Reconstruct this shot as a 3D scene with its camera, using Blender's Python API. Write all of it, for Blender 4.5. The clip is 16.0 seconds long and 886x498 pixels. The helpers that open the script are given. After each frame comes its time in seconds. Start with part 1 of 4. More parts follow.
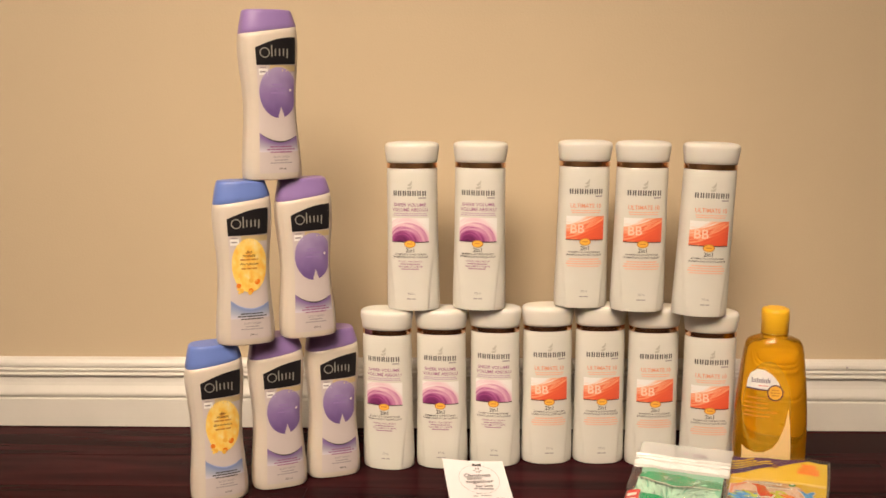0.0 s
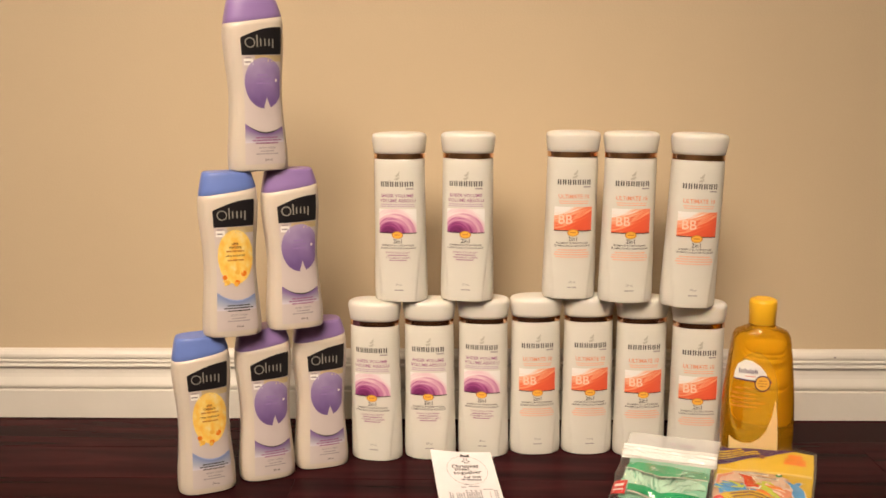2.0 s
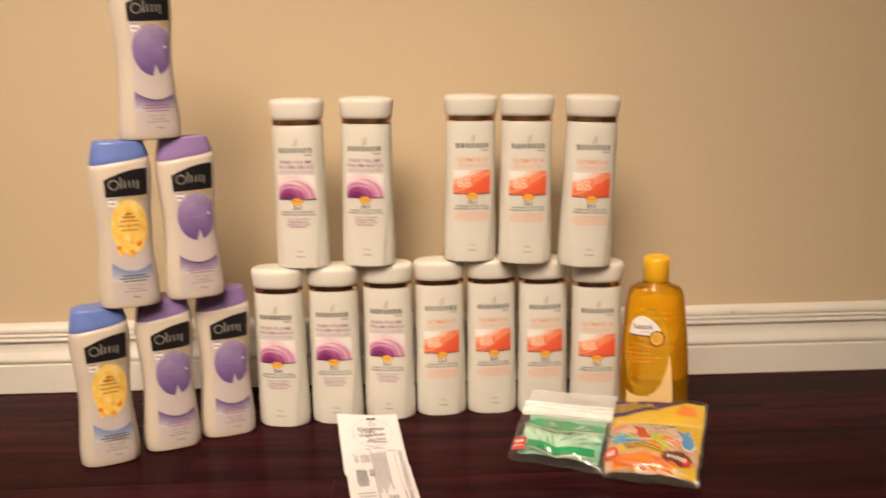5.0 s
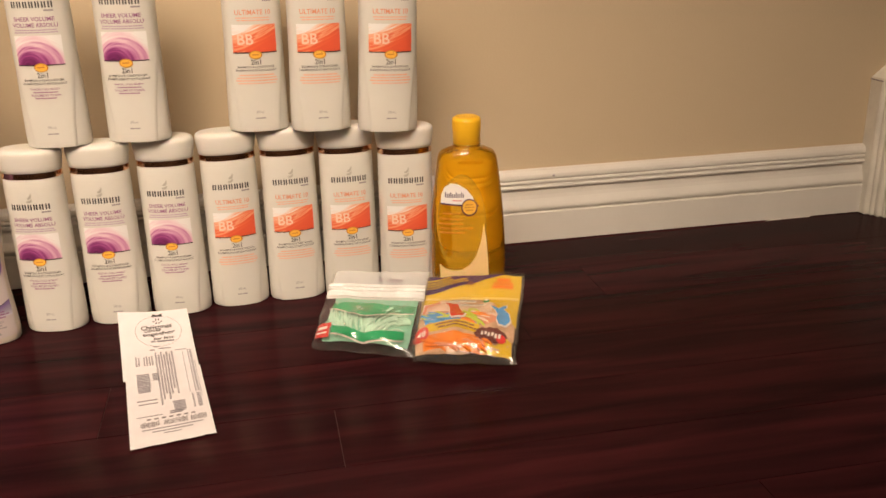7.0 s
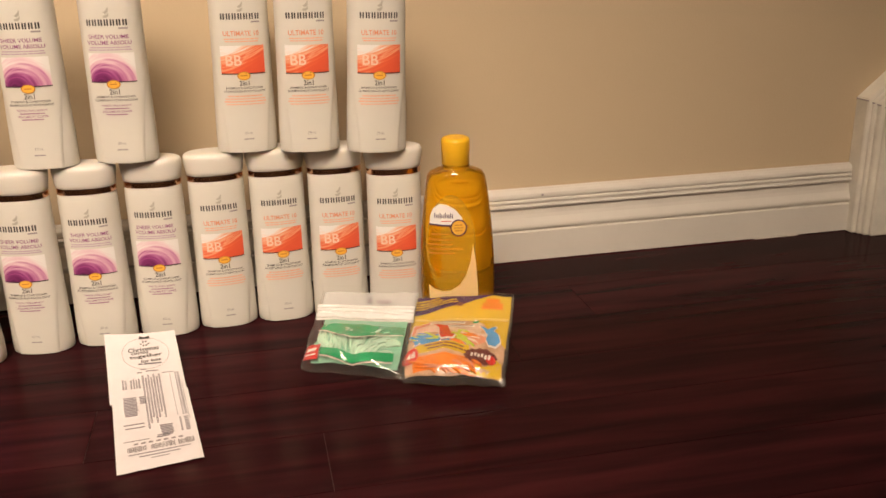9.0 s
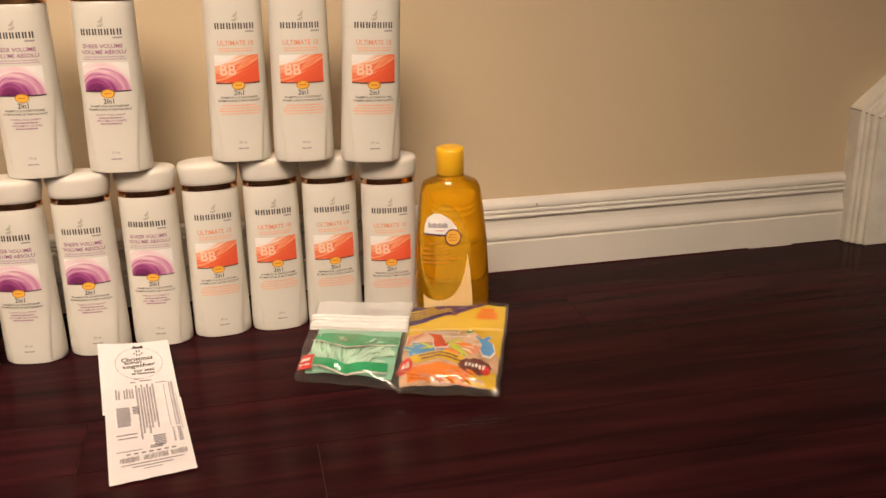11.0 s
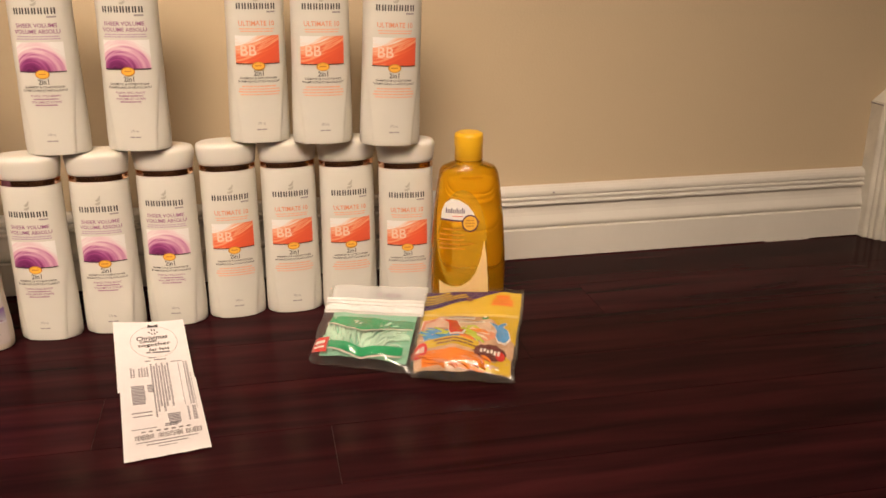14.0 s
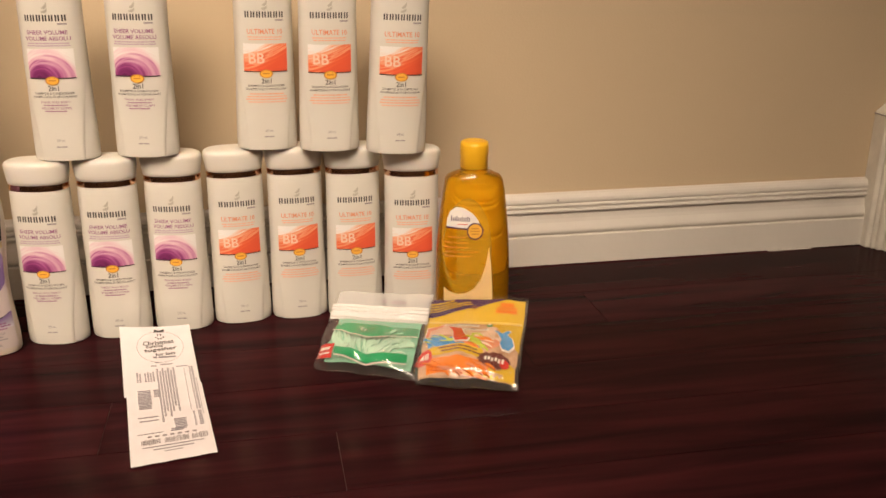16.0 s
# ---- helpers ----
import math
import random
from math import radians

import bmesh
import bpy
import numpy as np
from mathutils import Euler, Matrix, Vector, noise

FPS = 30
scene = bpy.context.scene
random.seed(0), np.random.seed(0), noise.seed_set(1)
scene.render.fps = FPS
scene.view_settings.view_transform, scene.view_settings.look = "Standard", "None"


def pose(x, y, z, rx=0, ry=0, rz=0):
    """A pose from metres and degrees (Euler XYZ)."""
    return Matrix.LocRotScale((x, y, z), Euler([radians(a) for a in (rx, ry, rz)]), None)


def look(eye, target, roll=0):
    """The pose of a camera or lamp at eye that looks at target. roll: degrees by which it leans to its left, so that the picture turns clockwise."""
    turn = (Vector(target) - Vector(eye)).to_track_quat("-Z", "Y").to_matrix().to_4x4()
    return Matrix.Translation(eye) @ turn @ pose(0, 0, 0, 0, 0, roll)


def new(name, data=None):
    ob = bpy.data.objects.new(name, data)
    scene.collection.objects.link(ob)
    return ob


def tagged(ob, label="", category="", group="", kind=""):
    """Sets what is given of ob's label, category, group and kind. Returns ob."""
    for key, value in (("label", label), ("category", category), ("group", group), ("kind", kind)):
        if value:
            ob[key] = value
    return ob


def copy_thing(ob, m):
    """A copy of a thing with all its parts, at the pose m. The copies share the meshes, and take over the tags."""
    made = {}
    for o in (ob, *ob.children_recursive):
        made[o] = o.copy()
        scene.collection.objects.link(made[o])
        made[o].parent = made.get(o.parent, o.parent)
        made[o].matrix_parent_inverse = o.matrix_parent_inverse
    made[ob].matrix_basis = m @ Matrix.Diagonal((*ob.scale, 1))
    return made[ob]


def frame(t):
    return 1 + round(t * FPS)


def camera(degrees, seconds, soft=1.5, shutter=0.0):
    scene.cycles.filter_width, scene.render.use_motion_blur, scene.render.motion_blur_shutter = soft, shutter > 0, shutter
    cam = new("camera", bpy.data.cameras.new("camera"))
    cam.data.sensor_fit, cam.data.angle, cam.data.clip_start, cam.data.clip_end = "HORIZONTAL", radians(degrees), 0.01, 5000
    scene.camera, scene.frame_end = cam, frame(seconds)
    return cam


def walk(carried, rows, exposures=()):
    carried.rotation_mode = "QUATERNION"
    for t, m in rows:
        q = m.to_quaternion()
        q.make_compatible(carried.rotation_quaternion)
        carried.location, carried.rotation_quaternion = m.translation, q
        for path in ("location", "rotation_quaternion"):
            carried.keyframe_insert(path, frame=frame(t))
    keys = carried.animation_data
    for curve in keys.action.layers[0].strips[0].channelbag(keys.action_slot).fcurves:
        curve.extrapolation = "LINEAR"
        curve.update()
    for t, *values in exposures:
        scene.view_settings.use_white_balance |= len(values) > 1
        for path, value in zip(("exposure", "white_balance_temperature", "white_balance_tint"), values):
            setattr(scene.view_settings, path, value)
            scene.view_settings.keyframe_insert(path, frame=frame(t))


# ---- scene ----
cam = camera(51.6, 16.0, soft=1.6, shutter=0.75)
PATH = [
    (0, (0.116, -1.239, 0.474), (0.042, 0.73, 0.134), -0.4),
    (0.5, (0.124, -1.24, 0.477), (0.039, 0.728, 0.134), -0.4),
    (1, (0.123, -1.238, 0.477), (0.04, 0.73, 0.128), -0.5),
    (1.5, (0.122, -1.235, 0.475), (0.056, 0.732, 0.12), -0.5),
    (2, (0.123, -1.234, 0.478), (0.063, 0.731, 0.11), -0.4),
    (2.5, (0.131, -1.233, 0.473), (0.088, 0.73, 0.095), -0.4),
    (3, (0.135, -1.244, 0.477), (0.088, 0.72, 0.102), -0.6),
    (5.5, (0.206, -1.243, 0.467), (0.363, 0.69, -0.021), -1.4),
    (6, (0.236, -1.208, 0.452), (0.52, 0.686, -0.122), -1.5),
    (6.5, (0.241, -1.166, 0.441), (0.601, 0.689, -0.214), -0.8),
    (7, (0.246, -1.139, 0.432), (0.612, 0.7, -0.262), -1.3),
    (7.5, (0.246, -1.135, 0.438), (0.62, 0.717, -0.218), -1.4),
    (8, (0.244, -1.136, 0.435), (0.616, 0.716, -0.222), -1.3),
    (8.5, (0.246, -1.136, 0.435), (0.624, 0.714, -0.226), -1.2),
    (9, (0.246, -1.135, 0.436), (0.64, 0.711, -0.226), -1.2),
    (11.5, (0.247, -1.134, 0.438), (0.655, 0.715, -0.205), -1.0),
    (12, (0.246, -1.136, 0.437), (0.654, 0.714, -0.204), -0.8),
    (12.5, (0.243, -1.135, 0.435), (0.649, 0.713, -0.213), -0.6),
    (13, (0.242, -1.134, 0.435), (0.638, 0.713, -0.222), -0.4),
    (13.5, (0.24, -1.134, 0.436), (0.631, 0.713, -0.226), -0.2),
    (14, (0.239, -1.131, 0.433), (0.624, 0.714, -0.235), 0.0),
    (14.5, (0.238, -1.132, 0.435), (0.624, 0.712, -0.236), 0.2),
    (15, (0.237, -1.132, 0.435), (0.62, 0.712, -0.238), 0.3),
    (15.5, (0.236, -1.133, 0.438), (0.617, 0.712, -0.234), 0.4),
    (16, (0.235, -1.135, 0.439), (0.616, 0.714, -0.221), 0.4),
]
walk(cam, [(t, look(eye, target, roll)) for t, eye, target, roll in PATH],
     [(0, 0.0, 6280, 4.4), (3, 0.0, 6280, 4.4), (5.5, 0.0, 6420, 5.5), (6.5, -0.08, 6470, 7.2), (16, -0.08, 6470, 7.5)])

# ---- light ----
world = bpy.data.worlds.new("room_glow")
world.use_nodes = True
world.node_tree.nodes["Background"].inputs[0].default_value = (1.0, 0.85, 0.7, 1)
world.node_tree.nodes["Background"].inputs[1].default_value = 0.02
scene.world = world


def lamp(name, eye, target, size, watts, colour, spread=180):
    data = bpy.data.lights.new(name, "AREA")
    data.shape, data.size, data.energy, data.color = "DISK", size, watts, colour
    data.spread = radians(spread)
    ob = new(name, data)
    ob.matrix_world = look(eye, target)
    return ob


lamp("ceiling_lamp", (-0.38, -1.80, 2.36), (-0.02, -0.12, 0.70), 1.80, 23.5, (1.0, 0.765, 0.585), 50)
lamp("ceiling_lamp", (0.20, -3.15, 2.38), (0.20, -3.15, 0.0), 0.90, 26, (1.0, 0.775, 0.60), 170)


# ---- materials ----
def nodes_of(name):
    m = bpy.data.materials.new(name)
    m.use_nodes = True
    n = m.node_tree.nodes
    return m, n, m.node_tree.links, n["Principled BSDF"]


def mat(name, colour, rough=0.5, metal=0.0, var=0.08, scale=40.0, bump=0.0, bump_scale=200.0, coat=0.0, transmit=0.0, ior=1.45, alpha=1.0, sub=0.0):
    m, n, l, b = nodes_of(name)
    b.inputs["Roughness"].default_value = rough
    b.inputs["Metallic"].default_value = metal
    b.inputs["IOR"].default_value = ior
    b.inputs["Coat Weight"].default_value = coat
    b.inputs["Coat Roughness"].default_value = 0.12
    b.inputs["Transmission Weight"].default_value = transmit
    b.inputs["Alpha"].default_value = alpha
    if sub:
        b.inputs["Subsurface Weight"].default_value = sub
        b.inputs["Subsurface Radius"].default_value = (0.01, 0.007, 0.004)
        b.inputs["Subsurface Scale"].default_value = 0.3
    tc = n.new("ShaderNodeTexCoord")
    nz = n.new("ShaderNodeTexNoise")
    nz.inputs["Scale"].default_value = scale
    nz.inputs["Detail"].default_value = 4
    l.new(tc.outputs["Object"], nz.inputs["Vector"])
    rp = n.new("ShaderNodeValToRGB")
    lo = [max(0, c * (1 - var)) for c in colour]
    hi = [min(1, c * (1 + var)) for c in colour]
    rp.color_ramp.elements[0].color, rp.color_ramp.elements[1].color = (*lo, 1), (*hi, 1)
    rp.color_ramp.elements[0].position, rp.color_ramp.elements[1].position = 0.3, 0.7
    l.new(nz.outputs["Fac"], rp.inputs["Fac"])
    l.new(rp.outputs["Color"], b.inputs["Base Color"])
    if bump:
        n2 = n.new("ShaderNodeTexNoise")
        n2.inputs["Scale"].default_value = bump_scale
        n2.inputs["Detail"].default_value = 3
        l.new(tc.outputs["Object"], n2.inputs["Vector"])
        bp = n.new("ShaderNodeBump")
        bp.inputs["Strength"].default_value = bump
        bp.inputs["Distance"].default_value = 0.002
        l.new(n2.outputs["Fac"], bp.inputs["Height"])
        l.new(bp.outputs["Normal"], b.inputs["Normal"])
    return m


def plank_mat():
    m, n, l, b = nodes_of("mahogany_plank")
    tc, info = n.new("ShaderNodeTexCoord"), n.new("ShaderNodeObjectInfo")
    mp = n.new("ShaderNodeMapping")
    mp.inputs["Scale"].default_value = (1.3, 13, 13)
    add = n.new("ShaderNodeVectorMath")
    mul = n.new("ShaderNodeMath")
    mul.operation = "MULTIPLY"
    mul.inputs[1].default_value = 37.0
    l.new(info.outputs["Random"], mul.inputs[0])
    l.new(tc.outputs["Object"], add.inputs[0])
    l.new(mul.outputs[0], add.inputs[1])
    l.new(add.outputs[0], mp.inputs["Vector"])
    nz = n.new("ShaderNodeTexNoise")
    nz.inputs["Scale"].default_value, nz.inputs["Detail"].default_value = 3.0, 6
    nz.inputs["Distortion"].default_value = 0.6
    l.new(mp.outputs[0], nz.inputs["Vector"])
    rp = n.new("ShaderNodeValToRGB")
    rp.color_ramp.elements[0].color, rp.color_ramp.elements[1].color = (0.0098, 0.0028, 0.0040, 1), (0.051, 0.0106, 0.0128, 1)
    rp.color_ramp.elements[0].position, rp.color_ramp.elements[1].position = 0.25, 0.80
    l.new(nz.outputs["Fac"], rp.inputs["Fac"])
    hs = n.new("ShaderNodeHueSaturation")
    mr = n.new("ShaderNodeMapRange")
    mr.inputs["To Min"].default_value, mr.inputs["To Max"].default_value = 0.75, 1.3
    l.new(info.outputs["Random"], mr.inputs["Value"])
    l.new(mr.outputs[0], hs.inputs["Value"])
    l.new(rp.outputs["Color"], hs.inputs["Color"])
    l.new(hs.outputs["Color"], b.inputs["Base Color"])
    big = n.new("ShaderNodeTexNoise")
    big.inputs["Scale"].default_value = 9.0
    l.new(tc.outputs["Object"], big.inputs["Vector"])
    rr = n.new("ShaderNodeMapRange")
    rr.inputs["To Min"].default_value, rr.inputs["To Max"].default_value = 0.14, 0.24
    l.new(big.outputs["Fac"], rr.inputs["Value"])
    l.new(rr.outputs[0], b.inputs["Roughness"])
    bp = n.new("ShaderNodeBump")
    b.inputs["Specular IOR Level"].default_value = 0.022
    bp.inputs["Strength"].default_value, bp.inputs["Distance"].default_value = 0.12, 0.001
    l.new(nz.outputs["Fac"], bp.inputs["Height"])
    l.new(bp.outputs["Normal"], b.inputs["Normal"])
    return m


def print_mat(name, kind):
    """A printed picture, laid out over the label's own u and v."""
    m, n, l, b = nodes_of(name)
    b.inputs["Roughness"].default_value = 0.35
    uv = n.new("ShaderNodeUVMap")
    uv.uv_map = "UVMap"
    sep = n.new("ShaderNodeSeparateXYZ")
    l.new(uv.outputs[0], sep.inputs[0])

    def ramp(stops):
        r = n.new("ShaderNodeValToRGB")
        e = r.color_ramp.elements
        e[0].position, e[0].color = stops[0][0], (*stops[0][1], 1)
        e[1].position, e[1].color = stops[-1][0], (*stops[-1][1], 1)
        for p, c in stops[1:-1]:
            e.new(p).color = (*c, 1)
        return r

    def maths(op, a, c):
        x = n.new("ShaderNodeMath")
        x.operation = op
        for i, v in enumerate((a, c)):
            if isinstance(v, (int, float)):
                x.inputs[i].default_value = v
            else:
                l.new(v, x.inputs[i])
        return x.outputs[0]

    white = (0.82, 0.80, 0.78)
    if kind == "swirl":
        du = maths("MULTIPLY", maths("SUBTRACT", sep.outputs[0], 0.20), 1.30)
        dv = maths("MULTIPLY", maths("ADD", sep.outputs[1], 0.03), 0.80)
        d = maths("SQRT", maths("ADD", maths("POWER", maths("ABSOLUTE", du, 0), 2), maths("POWER", dv, 2)), 0)
        ns = n.new("ShaderNodeTexNoise")
        ns.inputs["Scale"].default_value, ns.inputs["Detail"].default_value = 1.0, 2
        arc = maths("SUBTRACT", d, maths("MULTIPLY", du, 0.42))
        cb = n.new("ShaderNodeCombineXYZ")
        l.new(maths("MULTIPLY", arc, 13.0), cb.inputs[0])
        l.new(maths("MULTIPLY", sep.outputs[0], 1.6), cb.inputs[1])
        l.new(cb.outputs[0], ns.inputs["Vector"])
        lean = maths("ADD", arc, maths("MULTIPLY", maths("SUBTRACT", ns.outputs["Fac"], 0.5), 0.75))
        r = ramp([(0.0, (0.11, 0.015, 0.08)), (0.27, (0.23, 0.035, 0.16)), (0.37, (0.40, 0.11, 0.28)), (0.47, (0.58, 0.27, 0.43)),
                  (0.58, (0.74, 0.50, 0.58)), (0.70, (0.79, 0.65, 0.68)), (0.82, white)])
        l.new(lean, r.inputs["Fac"])
        l.new(r.outputs["Color"], b.inputs["Base Color"])
    elif kind == "sweep":
        w = n.new("ShaderNodeTexNoise")
        w.inputs["Scale"].default_value, w.inputs["Detail"].default_value = 2.2, 2
        across = maths("SUBTRACT", sep.outputs[1], maths("MULTIPLY", maths("POWER", sep.outputs[0], 1.35), 0.62))
        cb = n.new("ShaderNodeCombineXYZ")
        l.new(maths("MULTIPLY", sep.outputs[0], 0.55), cb.inputs[0])
        l.new(maths("MULTIPLY", across, 4.4), cb.inputs[1])
        l.new(cb.outputs[0], w.inputs["Vector"])
        edge = maths("SUBTRACT", sep.outputs[1], maths("ADD", maths("MULTIPLY", maths("POWER", sep.outputs[0], 1.5), 0.85), 0.37))
        f = maths("ADD", maths("MULTIPLY", edge, 1.05), maths("MULTIPLY", w.outputs["Fac"], 1.15))
        r = ramp([(0.0, (0.74, 0.11, 0.05)), (0.22, (0.80, 0.14, 0.055)), (0.34, (0.86, 0.38, 0.22)), (0.42, (0.79, 0.14, 0.06)), (0.54, (0.82, 0.24, 0.11)), (0.62, (0.86, 0.46, 0.30)), (0.72, (0.82, 0.30, 0.16)), (0.84, (0.85, 0.56, 0.42)), (0.96, white)])
        l.new(f, r.inputs["Fac"])
        l.new(r.outputs["Color"], b.inputs["Base Color"])
    elif kind == "fruit":
        w = n.new("ShaderNodeTexNoise")
        w.inputs["Scale"].default_value = 5.0
        l.new(uv.outputs[0], w.inputs["Vector"])
        r = ramp([(0.28, (0.90, 0.46, 0.07)), (0.45, (0.92, 0.60, 0.11)), (0.6, (0.92, 0.68, 0.21)), (0.75, (0.88, 0.74, 0.42))])
        l.new(w.outputs["Fac"], r.inputs["Fac"])
        l.new(r.outputs["Color"], b.inputs["Base Color"])
    elif kind in ("blue_fade", "lilac_fade"):
        deep = (0.22, 0.28, 0.50) if kind == "blue_fade" else (0.20, 0.12, 0.31)
        r = ramp([(0.0, (0.62, 0.58, 0.64)), (0.35, tuple(0.45 * c + 0.30 for c in deep)), (0.85, deep)])
        l.new(sep.outputs[1], r.inputs["Fac"])
        l.new(r.outputs["Color"], b.inputs["Base Color"])
    elif kind == "sheen":
        w = n.new("ShaderNodeTexNoise")
        w.inputs["Scale"].default_value = 1.6
        l.new(uv.outputs[0], w.inputs["Vector"])
        f = maths("ADD", maths("MULTIPLY", w.outputs["Fac"], 0.5), maths("MULTIPLY", sep.outputs[1], 0.5))
        r = ramp([(0.25, (0.15, 0.09, 0.25)), (0.5, (0.25, 0.165, 0.38)), (0.75, (0.42, 0.34, 0.54))])
        l.new(f, r.inputs["Fac"])
        l.new(r.outputs["Color"], b.inputs["Base Color"])
    return m


def film_mat(name, alpha, colour=(0.98, 0.98, 0.97), body=(0.8, 0.8, 0.78), ior=1.8, gloss=0.05):
    """Thin clear wrapping film: mostly see-through, with sharp gloss and crinkles."""
    m, n, l, b = nodes_of(name)
    gl = n.new("ShaderNodeBsdfGlossy")
    gl.inputs["Roughness"].default_value = gloss
    tr = n.new("ShaderNodeBsdfTransparent")
    tr.inputs["Color"].default_value = (*colour, 1)
    lw = n.new("ShaderNodeLayerWeight")
    lw.inputs["Blend"].default_value = 0.5
    head_on = ((ior - 1) / (ior + 1)) ** 2
    pw, sc = n.new("ShaderNodeMath"), n.new("ShaderNodeMath")
    pw.operation, pw.inputs[1].default_value = "POWER", 5.0
    sc.operation, sc.inputs[1].default_value, sc.inputs[2].default_value = "MULTIPLY_ADD", 1 - head_on, head_on
    l.new(lw.outputs["Facing"], pw.inputs[0])
    l.new(pw.outputs[0], sc.inputs[0])
    mx = n.new("ShaderNodeMixShader")
    l.new(sc.outputs[0], mx.inputs[0])
    l.new(tr.outputs[0], mx.inputs[1])
    l.new(gl.outputs[0], mx.inputs[2])
    df = n.new("ShaderNodeBsdfDiffuse")
    df.inputs["Color"].default_value = (*body, 1)
    m2 = n.new("ShaderNodeMixShader")
    m2.inputs[0].default_value = alpha
    l.new(mx.outputs[0], m2.inputs[1])
    l.new(df.outputs[0], m2.inputs[2])
    tc, nz, bp = n.new("ShaderNodeTexCoord"), n.new("ShaderNodeTexNoise"), n.new("ShaderNodeBump")
    nz.inputs["Scale"].default_value, nz.inputs["Detail"].default_value, nz.inputs["Distortion"].default_value = 42.0, 2, 1.6
    bp.inputs["Strength"].default_value, bp.inputs["Distance"].default_value = 0.8, 0.0017
    l.new(tc.outputs["Object"], nz.inputs["Vector"])
    l.new(nz.outputs["Fac"], bp.inputs["Height"])
    for s in (gl, lw):
        l.new(bp.outputs["Normal"], s.inputs["Normal"])
    l.new(m2.outputs[0], n["Material Output"].inputs["Surface"])
    return m


WALL = mat("tan_wall_paint", (0.535, 0.430, 0.290), 0.75, var=0.03, scale=3.0, bump=0.12, bump_scale=350)
TRIM = mat("white_trim_paint", (0.655, 0.625, 0.57), 0.38, var=0.03, scale=12, bump=0.06, bump_scale=120)
TRIM_OLD = mat("worn_white_trim_paint", (0.80, 0.77, 0.69), 0.45, var=0.09, scale=30, bump=0.2, bump_scale=160)
CEIL = mat("ceiling_white", (0.78, 0.76, 0.72), 0.9, var=0.02)
PLANK = plank_mat()
# joint base, paled to stand in for highlights along the plank edges
SUBFLOOR = mat("pale_joint_highlight", (0.045, 0.022, 0.020), 0.8, var=0.6, scale=9)
PEARL = mat("pearl_white_plastic", (0.68, 0.66, 0.60), 0.30, var=0.02, scale=25, coat=0.25, sub=0.05)
CAPW = mat("white_cap_plastic", (0.68, 0.655, 0.60), 0.38, var=0.02, scale=25, sub=0.15)
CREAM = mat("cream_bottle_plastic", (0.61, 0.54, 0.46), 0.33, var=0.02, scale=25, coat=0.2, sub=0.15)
GOLD = mat("rose_gold_foil", (0.82, 0.52, 0.34), 0.17, metal=1.0, var=0.03)
DARK = mat("dark_print", (0.05, 0.045, 0.045), 0.45)
GREY = mat("grey_print", (0.32, 0.29, 0.30), 0.5)
SILVER = mat("silver_print", (0.50, 0.48, 0.42), 0.35, metal=0.5)
PLUM = mat("plum_print", (0.30, 0.11, 0.24), 0.45)
CORALL = mat("pale_coral_print", (0.80, 0.42, 0.28), 0.45)
LILACL = mat("pale_lilac_print", (0.48, 0.34, 0.46), 0.45)
CORAL = mat("coral_print", (0.70, 0.27, 0.15), 0.45)
AMBERP = mat("amber_badge_print", (0.85, 0.48, 0.07), 0.35)
AMBERD = mat("amber_badge_rim_print", (0.55, 0.24, 0.04), 0.35)
PEACHL = mat("peach_letter_print", (0.86, 0.60, 0.46), 0.45)
LETTER = mat("pale_print", (0.86, 0.80, 0.72), 0.45)
BLACK = mat("black_label", (0.012, 0.011, 0.013), 0.28, var=0.1)
PALE = mat("pale_label", (0.58, 0.51, 0.495), 0.35, var=0.05, scale=30)
PALEGOLD = mat("pale_gold_label", (0.62, 0.50, 0.28), 0.32, metal=0.35, var=0.15, scale=60)
LILAC = mat("lilac_cap_plastic", (0.285, 0.185, 0.43), 0.36, var=0.04)
BLUE = mat("blue_cap_plastic", (0.14, 0.21, 0.55), 0.36, var=0.04)
LILACP = mat("lilac_print", (0.30, 0.20, 0.45), 0.4, var=0.12, scale=90)
BLUEP = mat("blue_print", (0.30, 0.38, 0.66), 0.4, var=0.15, scale=90)
SWIRL = print_mat("purple_swirl_print", "swirl")
SWEEP = print_mat("orange_sweep_print", "sweep")
FRUIT = print_mat("yellow_fruit_print", "fruit")
BLUEFADE = print_mat("fading_blue_print", "blue_fade")
LILACFADE = print_mat("fading_lilac_print", "lilac_fade")
SHEEN = print_mat("purple_sheen_print", "sheen")
AMBER = mat("amber_shampoo", (1.0, 0.51, 0.015), 0.03, var=0.02, transmit=0.82, ior=1.40)
YCAP = mat("yellow_cap_plastic", (0.86, 0.48, 0.02), 0.38, var=0.04)
AMBERLAB = mat("translucent_gold_label", (0.86, 0.50, 0.03), 0.35, var=0.05, alpha=0.40)
PEACH = mat("peach_print", (0.88, 0.62, 0.28), 0.4, var=0.04)
PAPER = mat("receipt_paper", (0.82, 0.78, 0.79), 0.75, var=0.02, scale=60, bump=0.08, bump_scale=90)
INK = mat("faded_ink", (0.29, 0.27, 0.30), 0.7, var=0.25, scale=700)
INKD = mat("dark_ink", (0.06, 0.055, 0.055), 0.7)
FILM = film_mat("clear_film", 0.02, colour=(1.0, 1.0, 0.99), ior=1.75, gloss=0.07)
FILMW = film_mat("frosted_film", 0.02)
GREENF = film_mat("thin_green_film", 0.45, body=(0.05, 0.42, 0.18))
MINTF = film_mat("mint_tinted_film", 0.80, body=(0.34, 0.66, 0.48))
# zip film: strong white body colour carries part of its highlights
ZIPF = film_mat("zip_film_with_highlights", 0.66, body=(0.90, 0.89, 0.87), ior=3.4, gloss=0.16)
